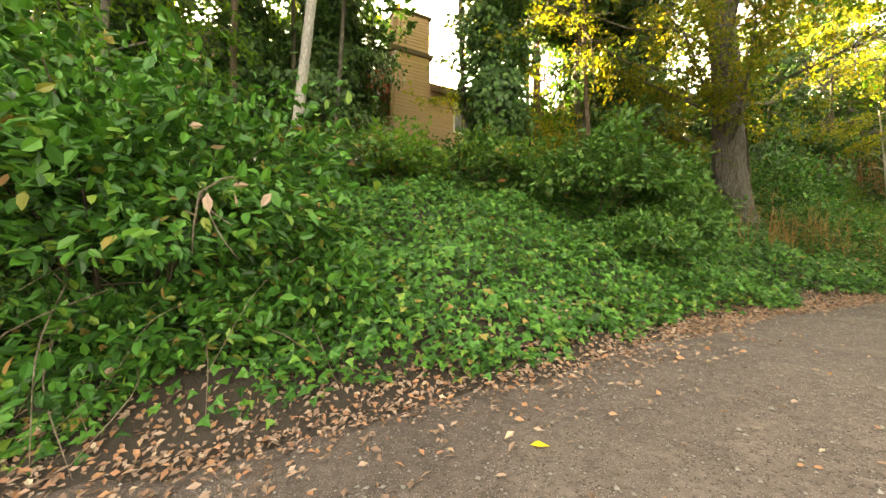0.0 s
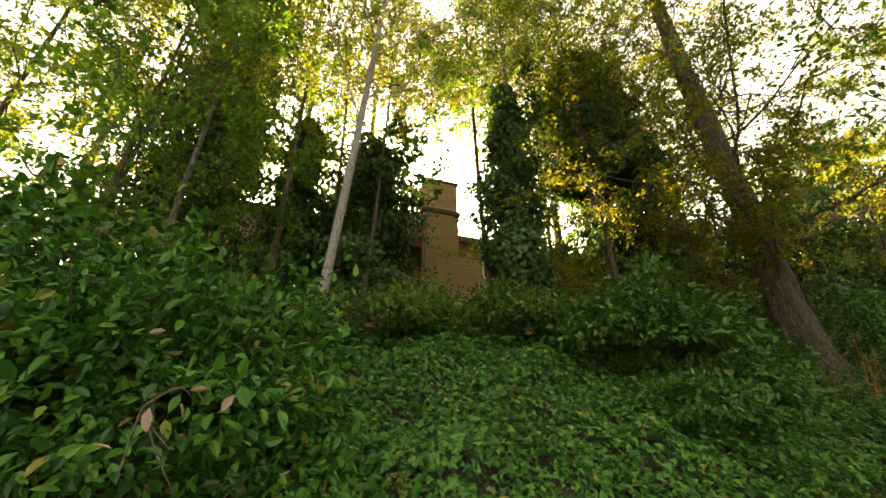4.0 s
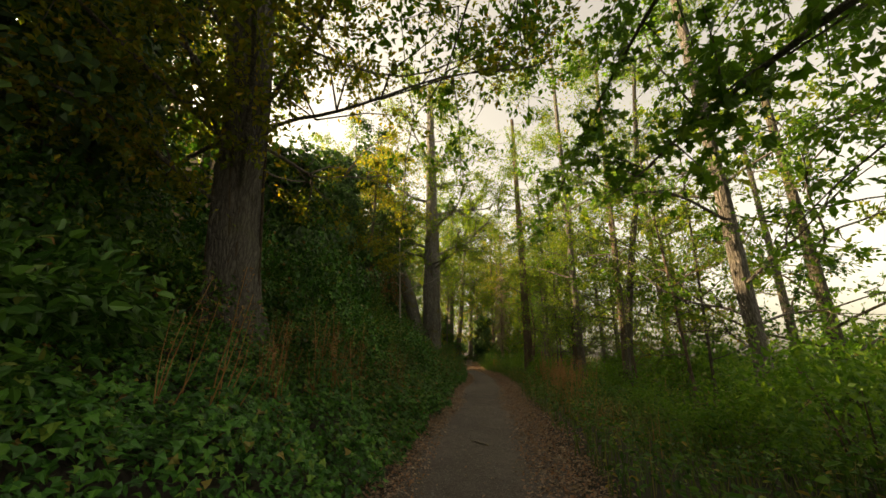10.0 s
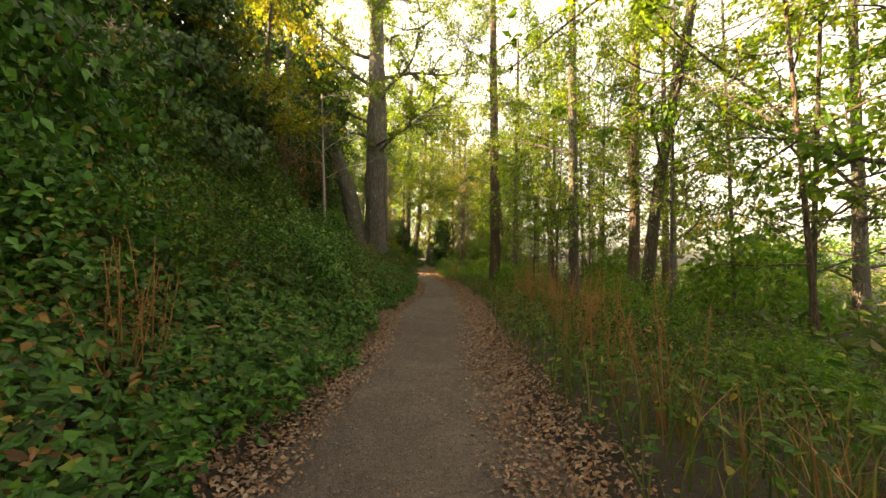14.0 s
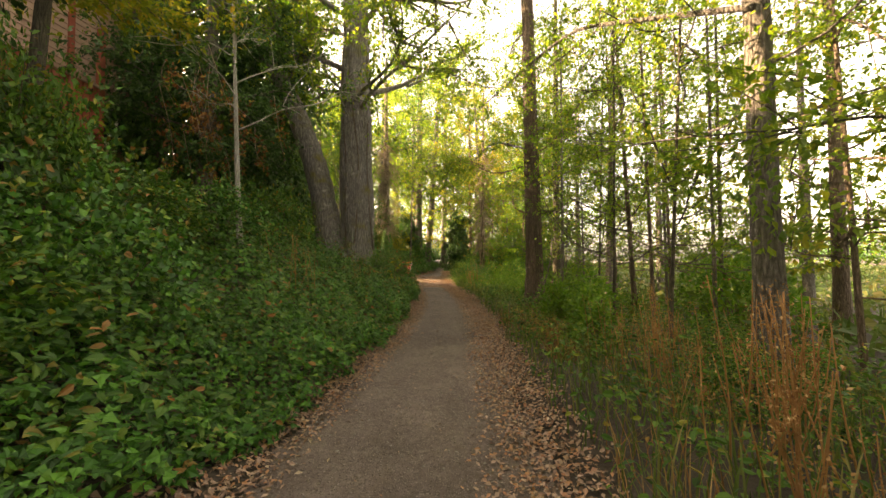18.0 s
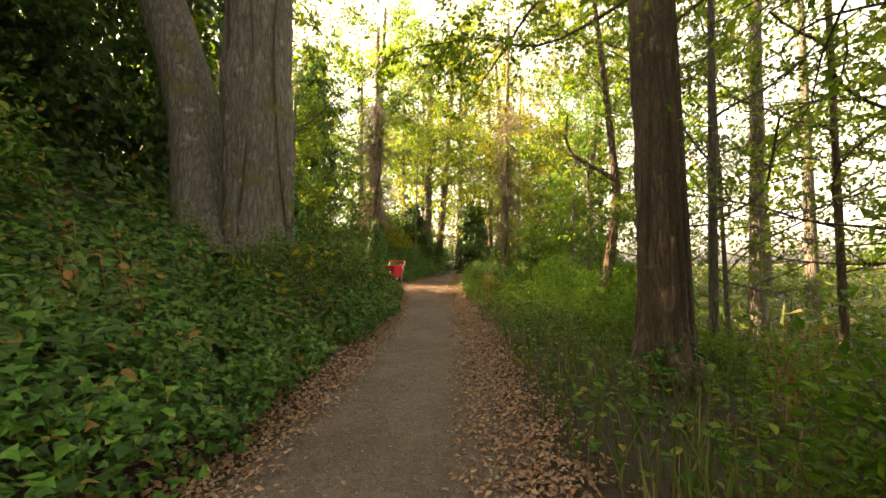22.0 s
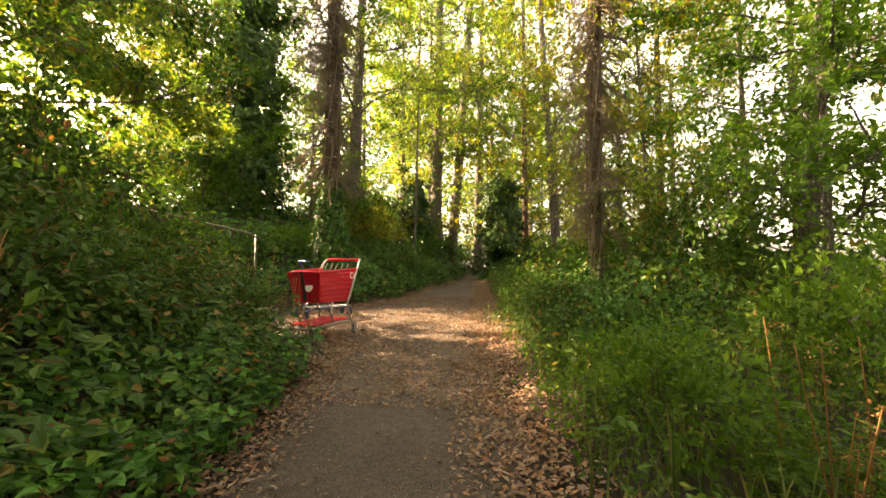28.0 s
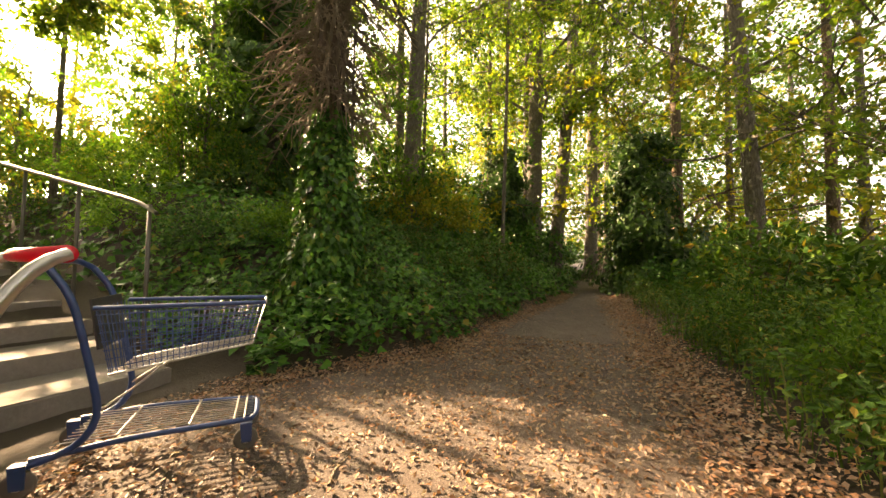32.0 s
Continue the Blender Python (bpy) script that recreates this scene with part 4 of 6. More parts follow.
# ---- ivy-clad trunks ----
ivy_tree("ivy_clad_tree", "tree trunk smothered in dark ivy", -10.3, 1.3, 9.0, 0.18, 1.75, 15000, 0.14, 61, tip=(0.2, 0.2))
ivy_tree("ivy_clad_tree", "tall trunk wrapped in dark ivy", -6.05, 4.1, 8.4, 0.15, 0.78, 11000, 0.10, 62)
ivy_tree("ivy_clad_tree", "towering trunk thick with ivy", -8.9, -2.75, 13.0, 0.2, 1.35, 18000, 0.135, 63)
ivy_tree("ivy_clad_tree", "ivy-covered trunk beside the house", -9.6, -0.65, 9.0, 0.14, 0.8, 6000, 0.14, 64)
ivy_tree("ivy_clad_tree", "broad ivy-clad trunk in the thicket", -6.6, 8.3, 10.5, 0.16, 1.35, 13000, 0.14, 65)
ivy_tree("ivy_clad_tree", "dark ivy-clad tree before the tan house", -6.7, 17.3, 8.8, 0.2, 1.5, 12000, 0.13, 72)
ivy_tree("ivy_clad_tree", "dark ivy-clad tree beside the house", -6.6, 13.4, 6.6, 0.2, 1.5, 9500, 0.14, 67)
ivy_tree("ivy_clad_tree", "dark ivy-clad tree at the corner of the house", -9.3, 24.3, 12.0, 0.2, 1.3, 9000, 0.15, 73)
ivy_tree("ivy_clad_tree", "high crown of dark ivy over the leaning maple", -6.6, 7.0, 11.5, 0.15, 1.2, 9000, 0.13, 74, z0=4.2)
ivy_tree("ivy_clad_tree", "dark evergreen behind the twin trunks", -7.4, 27.4, 11.5, 0.2, 1.5, 10000, 0.14, 75)
ivy_tree("ivy_clad_tree", "tall evergreen column of ivy", -10.2, 39.8, 13.5, 0.25, 1.5, 9000, 0.18, 68)
ivy_tree("ivy_clad_tree", "low trunk bushy with dark ivy", -1.2, 45.2, 5.2, 0.16, 1.25, 6000, 0.15, 69)
ivy_tree("ivy_clad_tree", "dark ivy-clad trunk beside the path", -5.6, 46.0, 5.6, 0.16, 1.0, 4500, 0.15, 70)
ivy_tree("ivy_clad_tree", "dark ivy-clad trunk beyond the holly", -8.0, 25.6, 9.5, 0.18, 1.3, 8000, 0.15, 71)

# ---- far woods ----
W = np.random.default_rng(91)


def far_woods(label, n, x0, x1, y0, y1, top, size):
    x, y = W.uniform(x0, x1, n), W.uniform(y0, y1, n)
    crest = top * (0.74 + 0.16 * np.sin(x * 0.31 + y * 0.23) + 0.12 * np.sin(x * 0.83 - y * 0.57 + 1) + 0.07 * np.sin(x * 2.1 + y * 1.7))
    P = np.stack([x, y, land(x, y) + crest * W.uniform(0.02, 1.0, n) ** 0.85], 1)
    tagged(foliage("far_woods", P, "kite", size, SHRUB, rng=W, lift=0.8), label, "woods", kind="stuff")


far_woods("dense green woods closing the view beyond the path", 30000, -34, 16, 64, 84, 26, 0.42)
far_woods("dense green woods behind the houses", 12000, -40, -30, -40, 70, 6.5, 0.42)
far_woods("low hazy tree line beyond the meadow", 9000, 60, 72, -20, 90, 7.5, 0.6)

# ---- shrubs on the bank ----
bush("bramble_bush", "large broad-leaved bramble bush beside the path", -3.15, -0.85, 1.2, 1.35, 1.05, 12500, 0.088, "oval", IVY, 101)
bush("bramble_bush", "low bramble skirt with brown-edged leaves reaching the path", -2.72, -0.75, 0.55, 1.05, 0.32, 4200, 0.082, "oval", IVY, 111, 0.12)
bush("bramble_bush", "low bramble spilling over the ivy", -2.75, 0.25, 0.55, 0.6, 0.30, 2400, 0.08, "oval", IVY, 112, 0.05)
bush("bramble_bush", "overgrown bramble bush with yellowing leaves", -3.9, -2.3, 1.5, 1.5, 1.3, 9000, 0.085, "ivy", IVY, 102)
bush("laurel_bush", "glossy laurel bush spreading over the ivy", -4.3, 4.9, 1.25, 1.45, 0.85, 7500, 0.105, "oval", LAUREL, 103)
bush("laurel_bush", "low glossy laurel above the ivy slope", -4.1, 6.5, 0.8, 1.1, 0.5, 4000, 0.10, "oval", LAUREL, 104)
bush("laurel_bush", "glossy laurel reaching down the ivy slope", -3.55, 5.4, 0.85, 0.95, 0.36, 5600, 0.078, "oval", LAUREL, 113)
bush("laurel_bush", "glossy laurel low on the ivy slope", -3.15, 4.2, 0.75, 0.8, 0.30, 4400, 0.076, "oval", LAUREL, 114)
bush("shrub", "dense shrub at the top of the bank", -5.2, 3.2, 1.2, 1.2, 0.48, 5000, 0.09, "ovate", SHRUB, 105)
bush("bramble_bush", "brown-tinged bramble thicket on the bank top", -5.3, 1.2, 0.9, 1.4, 0.42, 5000, 0.08, "ovate", BRAMBLE, 106)
bush("bramble_bush", "brown-tinged bramble thicket under the birch", -5.2, -0.6, 0.9, 1.3, 0.45, 5000, 0.08, "ovate", BRAMBLE, 107)
bush("shrub", "shrub with yellow-green leaves before the house", -6.6, 5.9, 0.9, 0.9, 1.0, 4000, 0.09, "ovate", GOLD, 108)
S = np.random.default_rng(77)
FINE, COARSE = (3300, 0.08), (1300, 0.145)
thicket = []
for grade, (count, leaf) in enumerate((FINE, COARSE)):
    thicket += [bush("thicket_shrub", "unkempt green shrub of the thicket", (-5.9, -9.4)[grade], 8.0, 1.0, 1.0, 0.9, count, leaf, "ovate", SHRUB, 121, group="shrubs of the thicket"),
                bush("thicket_shrub", "unkempt bramble with brown-edged leaves", (-5.3, -8.9)[grade], 10.4, 1.1, 0.9, 0.8, count, leaf, "ovate", BRAMBLE, 122, group="shrubs of the thicket"),
                bush("thicket_shrub", "dark leafy shrub of the thicket", (-6.2, -9.2)[grade], 11.6, 1.0, 1.1, 1.1, count, leaf, "kite", IVY, 123, group="shrubs of the thicket"),
                bush("thicket_shrub", "bright green shrub of the verge", (2.3, 5.6)[grade], 8.9, 1.0, 1.0, 0.9, count, leaf, "ovate", FRESH, 124, group="shrubs of the thicket")]


def more(k, x, y, s, sz=1.0, sink=0.1, far=False):
    copy_thing(thicket[k + 4 * far], Matrix.Translation((x, y, floor_at(x, y) - sink)) @ Matrix.Rotation(S.uniform(0, 6.28), 4, "Z") @ Matrix.Diagonal((s, s, s * sz, 1)))


for y in np.arange(9.0, 32.0, 1.5):
    if abs(y - 24.7) > 1.3:
        more(int(S.integers(0, 3)), edge_l(y) - S.uniform(2.4, 3.4), y + S.uniform(-0.4, 0.4), S.uniform(0.7, 1.05), S.uniform(0.9, 1.4))
for y in np.arange(-6.0, 31.0, 2.2):
    if 16.5 < y < 24.5 or -2.8 < y < 5.2:
        continue
    more(3 if y < 9 else int(S.integers(0, 3)), -7.8 + S.uniform(-1, 0.6), y, S.uniform(1.1, 1.6), S.uniform(1.0, 1.6), far=True)
for y in np.arange(37.5, 60, 2.0):
    more(1 if y < 44 else 2, edge_l(y) - S.uniform(1.2, 2.4), y, S.uniform(0.6, 1.0) * (0.5 if y < 44 else 1.0), S.uniform(0.8, 1.2), far=y > 44)
    more(int(S.integers(0, 3)), edge_l(y) - S.uniform(3.6, 5.4) - (9.0 if y < 40 else 0.0), y, S.uniform(1.0, 1.6), S.uniform(1.0, 1.6), far=True)
for y in np.arange(7.0, 31.0, 1.35):
    more(3 if S.uniform() < 0.6 else 0, edge_r(y) + S.uniform(1.5, 3.6), y, S.uniform(0.5, 0.8), S.uniform(0.7, 1.1))
for y in np.arange(4.0, 44.0, 3.0):
    if not 25 < y < 32:
        more(3 if S.uniform() < 0.5 else 0, 5.2 + S.uniform(-0.7, 2.2), y, S.uniform(0.9, 1.3), S.uniform(0.9, 1.5), far=True)
for y in np.arange(30.2, 56.0, 1.5):
    more((3, 0, 3, 2)[int(S.integers(0, 4))], edge_r(y) + S.uniform(0.9, 1.5), y, S.uniform(0.38, 0.6) if y < 42 else S.uniform(0.6, 0.85), S.uniform(0.7, 1.2), far=y > 42)
    more((3, 0)[int(S.integers(0, 2))], edge_r(y) + S.uniform(2.4, 4.0), y, S.uniform(0.6, 0.85) if y < 34 else S.uniform(0.9, 1.4), S.uniform(1.0, 1.5), far=y > 36)
for y in np.arange(30.6, 38.5, 0.8):
    more((0, 3, 1)[int(S.integers(0, 3))], edge_r(y) + S.uniform(0.7, 0.95), y, S.uniform(0.52, 0.68), S.uniform(0.9, 1.3))
for y in np.arange(25.2, 32.0, 0.9):
    more((0, 1, 0)[int(S.integers(0, 3))], edge_l(y) - S.uniform(1.1, 1.6), y, S.uniform(0.6, 0.8), S.uniform(0.9, 1.3))
for y in np.arange(9.8, 17.5, 0.9):
    more((1, 2, 0)[int(S.integers(0, 3))], edge_l(y) - S.uniform(1.2, 1.9), y, S.uniform(0.5, 0.75), S.uniform(0.9, 1.4))
for y in np.arange(11.5, 16.8, 1.2):
    more((0, 3, 1)[int(S.integers(0, 3))], S.uniform(-6.4, -5.2), y, S.uniform(0.8, 1.1), S.uniform(1.3, 1.8))
for k, x, y, s, sz in [(0, -5.0, 31.5, 0.75, 1.0), (1, -5.6, 32.3, 0.8, 1.0), (3, -4.5, 30.5, 0.6, 0.9), (0, -7.2, 32.3, 0.8, 1.3), (1, -9.0, 32.2, 0.9, 1.3), (2, -7.6, 36.6, 0.55, 0.9), (3, -9.0, 36.4, 0.7, 0.9), (3, -10.6, 37.0, 0.9, 1.0), (0, -14.5, 34.6, 1.0, 1.2), (3, -6.9, 37.3, 0.6, 1.0), (1, -4.9, 38.4, 0.35, 0.7), (1, -6.2, 39.8, 0.6, 0.9),
                       (3, -13.6, 37.2, 1.0, 1.1), (0, -12.6, 36.2, 0.8, 1.0), (3, -15.2, 40.4, 1.4, 1.4), (0, -9.6, 38.6, 0.9, 1.2), (1, -17.5, 35.4, 1.4, 1.4), (3, -11.4, 40.4, 1.2, 1.8), (3, -10.9, 38.4, 1.1, 1.7), (0, -5.3, 17.9, 0.8, 1.9), (3, -6.2, 18.7, 0.7, 2.0)]:
    more(k, x, y, s, sz)

# ---- ground cover ----
R = np.random.default_rng(5)
left = lambda x, y: (x < edge_l(y) + 0.05 - 0.12 * (1 + waves(x, y, 3.0, 9)) - 0.22 * np.clip(waves(0 * x, y, 0.9, 23), 0, 1)) & ((np.abs(y - 34.25) > 1.25 + 0.25 * np.sin(3 * x)))
x, y = scatter(84000, -5.6, -1.4, -2.5, 9.5, R, lambda x, y: left(x, y) & ~((x > -2.28 + 0.15 * np.sin(5 * y)) & (y < 0.5 + 0.9 * (x + 2.0)) & (R.uniform(size=len(x)) < 0.85)))
carpet("ivy_ground_cover", "thick carpet of green ivy over the slope", "ivy", x, y, 0.22, 0.060, "lobed", IVY, R, 1.1)
near = lambda x, y: left(x, y) & (x > edge_l(y) - 1.5)
bare = lambda x, y: near(x, y) & (waves(x, y, 1.3, 21) < 0.95)
x, y = scatter(92000, -3.9, -1.6, 9.5, 31.5, R, bare)
carpet("ivy_ground_cover", "broad-leaved ivy and low weeds at the foot of the bank", "ivy", x, y, 0.30, 0.062, "lobed", IVY, R, 0.9)
x, y = scatter(40000, -5.4, -2.9, 9.5, 31.5, R, lambda x, y: left(x, y) & ~near(x, y))
carpet("ivy_ground_cover", "ivy and low weeds covering the bank", "ivy", x, y, 0.34, 0.075, "kite", IVY, R, 0.9)
x, y = scatter(24000, -3.9, -1.6, 9.5, 31.5, R, near)
carpet("leaf_litter", "brown leaves lying between the ivy stems", "fallen leaves", x, y, 0.03, 0.05, "ovate", LITTER, R, 0, 1.2, 0.012)
x, y = scatter(32000, -13.0, -2.2, 31.5, 56.0, R, left)
carpet("ivy_ground_cover", "ivy and brambles beside the steps and path", "ivy", x, y, 0.28, 0.125, "kite", IVY, R, 0.7)
x, y = scatter(26000, -11.0, -4.6, -4, 31.0, R, left)
carpet("bramble_ground_cover", "brambles covering the bank top", "brambles", x, y, 0.5, 0.13, "ovate", BRAMBLE, R, 0.8)
x, y = scatter(26000, -4.4, -1.8, 8.5, 32.0, R, left)
carpet("weed_ground_cover", "tall mixed weeds rising through the ivy", "weeds", x, y, 0.6, 0.065, "oval", BRAMBLE, R, 0.9)
right = lambda x, y: x > edge_r(y) + 0.06 + 0.16 * (1 + waves(x, y, 3.0, 10))
x, y = scatter(76000, -1.8, 4.2, 4.0, 46.0, R, right)
carpet("weed_ground_cover", "low green weeds along the path edge", "weeds", x, y, 0.38, 0.06, "oval", SHRUB, R, 0.9)
x, y = scatter(25000, -1.9, 3.4, 8.0, 48.0, R, right)
blades("grass", "tall green grass along the verge", x, y, 0.42, 0.006, GRASS, R)
x, y = scatter(15000, 3.0, 34.0, -4.0, 70.0, R)
blades("meadow_grass", "long pale meadow grass", x, y, 0.6, 0.03, GRASS, R)

x, y = scatter(30000, 3.6, 40.0, -6.0, 75.0, R)
carpet("meadow_plants", "rank green growth covering the meadow", "meadow", x, y, 0.5, 0.28, "kite", GRASS, R, 0.5)


y = R.uniform(-5, 44, 105000)
side = R.uniform(size=len(y)) < 0.6
x = np.where(side, edge_r(y) + R.triangular(-0.48, 0.02, 0.44, len(y)), edge_l(y) + R.triangular(-0.42, -0.05, 0.26, len(y)))
keep = (y > 3.0) | (R.uniform(size=len(y)) < 0.42)
x, y = x[keep], y[keep]
carpet("leaf_litter", "dry brown leaves strewn along the path edges", "fallen leaves", x, y, 0.026, 0.039, "ovate", LITTER, R, 0, 1.4, 0.014)
x, y = scatter(7500, -5.4, 1.4, -5, 60, R, lambda x, y: (x > edge_l(y)) & (x < edge_r(y)))
carpet("leaf_litter", "single dry leaves lying on the path", "fallen leaves", x, y, 0.012, 0.033, "curl", LITTER, R, 0, 1.4, 0.022)
x, y = scatter(27000, -5.2, -1.4, 31.0, 38.0, R, lambda x, y: (x > edge_l(y) - 0.2) & (x < edge_r(y) + 0.1) & (R.uniform(size=len(x)) < 0.75 + 0.4 * waves(x, y, 2.0, 14)))
carpet("leaf_litter", "thick dry leaves in front of the steps", "fallen leaves", x, y, 0.020, 0.039, "ovate", LITTER, R, 0, 1.3, 0.02)
x, y = scatter(17000, -3.0, -0.4, -3.5, 3.2, R, lambda x, y: (x > edge_l(y) - 0.6) & (x < edge_l(y) + 0.75 * R.uniform(0.1, 1, len(x)) ** 1.5))
keep = (y > 3.0) | (R.uniform(size=len(y)) < 0.42)
x, y = x[keep], y[keep]
carpet("leaf_litter", "dry leaves and twigs between ivy and path", "fallen leaves", x, y, 0.03, 0.045, "ovate", LITTER, R, 0, 1.2, 0.016)
x, y = scatter(3600, -4.4, -2.0, 8.6, 15.5, R, lambda x, y: left(x, y) & (waves(x, y, 1.7, 12) > 0.1))
carpet("withered_weeds", "withered rust-brown weeds on the bank", "weeds", x, y, 0.55, 0.05, "ovate", RUST, R, 0.6)
x, y = scatter(2600, -4.4, -2.0, 15.5, 31.0, R, lambda x, y: left(x, y) & (waves(x, y, 1.7, 12) > 0.35))
carpet("withered_weeds", "scattered withered leaves among the ivy", "weeds", x, y, 0.4, 0.055, "ovate", RUST, R, 0.6)
x, y = scatter(2000, -0.4, 1.2, 13.0, 22.0, R, lambda x, y: right(x, y) & (waves(x, y, 1.5, 13) > 0.2))
blades("dry_grass", "rust-brown dry grass along the verge", x, y, 0.42, 0.003, STALK, R)

x, y = scatter(1700, 0.25, 0.95, 18.7, 22.0, R, lambda x, y: right(x, y) & (waves(x, y, 2.3, 31) > -0.1))
blades("dry_grass", "rust-brown withered grass flopped beside the path", x, y, 0.42, 0.003, RUST, R, 1.1)
x, y = scatter(380, 0.15, 1.1, 8.6, 13.0, R, lambda x, y: right(x, y) & (waves(x, y, 1.9, 32) > 0.0))
blades("dry_grass", "long tan dry grass arching over the verge", x, y, 0.5, 0.004, STALK, R, 0.8)
x, y = scatter(20000, -8.0, -3.3, 35.3, 43.0, R, left)
carpet("ivy_ground_cover", "dark ivy heaped round the foot of the dead tree", "ivy", x, y, 0.42, 0.085, "lobed", IVY, R, 0.9)
for k, (x, y, r, h) in enumerate([(1.1, 21.5, 0.36, 0.62), (1.35, 20.7, 0.4, 0.7), (1.0, 19.7, 0.32, 0.55), (1.5, 22.2, 0.4, 0.6)]):
    bush("nettle_clump", "tall bright green weeds with a few yellow leaves", x, y, r, r, h, 900, 0.085, "oval", FRESH, 410 + k, 0.05, "weeds", "weed clumps at the verge")
bush("shrub", "golden-leaved shrub on the bank beyond the dead tree", -6.4, 41.6, 1.3, 1.4, 1.0, 4500, 0.10, "ovate", GOLD, 420)
bush("shrub", "brown-tinged bramble beyond the dead tree", -4.6, 41.0, 0.8, 1.3, 0.55, 3000, 0.08, "ovate", BRAMBLE, 421)

# ---- dead tree with hanging twigs, and its smaller neighbour ----


def hanging_twigs(t, line, z0, z1, n, length, rng, mat):
    line = np.asarray(line)
    for i in range(n):
        z = rng.uniform(z0, z1)
        a = np.array([np.interp(z, line[:, 2], line[:, k]) for k in range(3)])
        az = rng.uniform(0, 2 * np.pi)
        tubes = []
        d = np.array([math.cos(az), math.sin(az), 0.1])
        ln = length * rng.uniform(0.5, 1.1)
        s = np.linspace(0, 1, 6)[:, None]
        p = a + d * s * ln + np.array([0, 0, -0.95 * ln]) * s ** 2 + np.cumsum(rng.normal(size=(6, 3)) * 0.035 * ln, 0) * (s > 0)
        tubes.append(tube(p, np.linspace(0.019, 0.007, 6), 4, 0, rng))
        for _ in range(9):
            q = rng.integers(1, 5)
            dd = unit(d + rng.normal(size=3) * 0.8 - np.array([0, 0, 0.7]))
            b = p[q] + dd * np.linspace(0, 1, 4)[:, None] * ln * rng.uniform(0.25, 0.5)
            b += np.cumsum(rng.normal(size=(4, 3)) * 0.02, 0)
            tubes.append(tube(b, np.linspace(0.010, 0.005, 4), 3, 0, rng))
        part("dead_twig", mesh_of("dead_twig", *join(*tubes), mat, True), parent=t)


def dead_tree(name, label, x, y, top, r, seed, z0, z1, n, length, sleeve=None, lean=(0, 0)):
    rng = np.random.default_rng(seed)
    z = floor_at(x, y) - 0.12
    t = thing(name, label, "tree", (x, y, z), "trees along the path")
    pts = curve([(0, 0, 0), (lean[0] * 0.3, lean[1] * 0.3, (top - z) * 0.35), (lean[0], lean[1], top - z)], 24)
    part("trunk", mesh_of("trunk", *tube(pts, r * (1 - 0.6 * pts[:, 2] / pts[-1, 2]), 14, 0.10, rng), RED_BARK, True), parent=t)
    for k in range(5):
        a = k * 1.3
        q = pts[:18] + np.stack([np.cos(a + pts[:18, 2] * 0.8) * r * 1.02, np.sin(a + pts[:18, 2] * 0.8) * r * 1.02, pts[:18, 2] * 0], 1) * (1 - 0.5 * pts[:18, 2:3] / pts[-1, 2])
        part("dead_vine", mesh_of("dead_vine", *tube(q, np.linspace(0.028, 0.012, 18), 6, 0.12, rng), TWIG, True), parent=t)
    hanging_twigs(t, pts, z0, z1, n, length, rng, TWIG)
    if sleeve:
        ivy_sleeve(t, pts[pts[:, 2] < sleeve[1] + 0.6], sleeve[0], sleeve[2], 0.085, IVY, rng, 0.0, sleeve[1], taper=0.45, lumps=0.2)
    return t, pts, rng


t, pts, rng = dead_tree("dead_tree", "dead tree hung with bare twigs, ivy round its foot", -5.5, 36.75, 12.5, 0.21, 201, 2.5, 8.0, 240, 0.95, (0.52, 2.9, 6500))
P = np.array([[rng.normal() * 1.4, rng.normal() * 1.4, rng.uniform(8.5, 12)] for _ in range(2200)])
foliage("crown", P, "ovate", 0.13, CANOPY, t, rng=rng)
t, pts, rng = dead_tree("dying_tree", "slim tree with dry twigs and a thin yellow crown", 0.27, 35.0, 11.5, 0.12, 202, 1.8, 7.5, 170, 0.7, (0.26, 1.1, 1200), (0.25, 0.4))
P = np.array([[rng.normal() * 1.3, rng.normal() * 1.3, rng.uniform(5, 11)] for _ in range(3200)])
foliage("crown", P, "ovate", 0.11, GOLD, t, rng=rng)

# hooked low branch of the willow, vines on the big trunks
rng = np.random.default_rng(210)


def bough(name, label, points, r, mat, leaves=0, leaf_mat=None, size=0.1, category="branch"):
    pts = curve(points, 22)
    t = thing(name, label, category, tuple(pts[0]))
    q = pts - pts[0]
    tubes = [tube(q, np.linspace(r, r * 0.3, 22), 8, 0.10, rng)]
    part("limb", mesh_of("limb", *join(*tubes), mat, True), parent=t)
    spots = []
    for i in range(6, 22, 1 if leaves > 300 else 2):
        d = unit(rng.normal(size=3) + np.array([0, 0, 0.2 if leaves <= 300 else -0.5]))
        b = q[i] + d * np.linspace(0, 1, 4)[:, None] * rng.uniform(0.3, 0.8) + np.cumsum(rng.normal(size=(4, 3)) * 0.02, 0)
        part("twig", mesh_of("twig", *tube(b, np.linspace(0.008, 0.002, 4), 4, 0, rng), mat, True), parent=t)
        spots.append(twig_points(b[0], b[-1], max(1, leaves // 8), 0.13, rng))
    if leaves:
        foliage("crown", np.concatenate(spots), "maple" if leaf_mat is FRESH else "ovate", size, leaf_mat, t, rng=rng, droop=0.7 if leaf_mat is FRESH else 0.25)


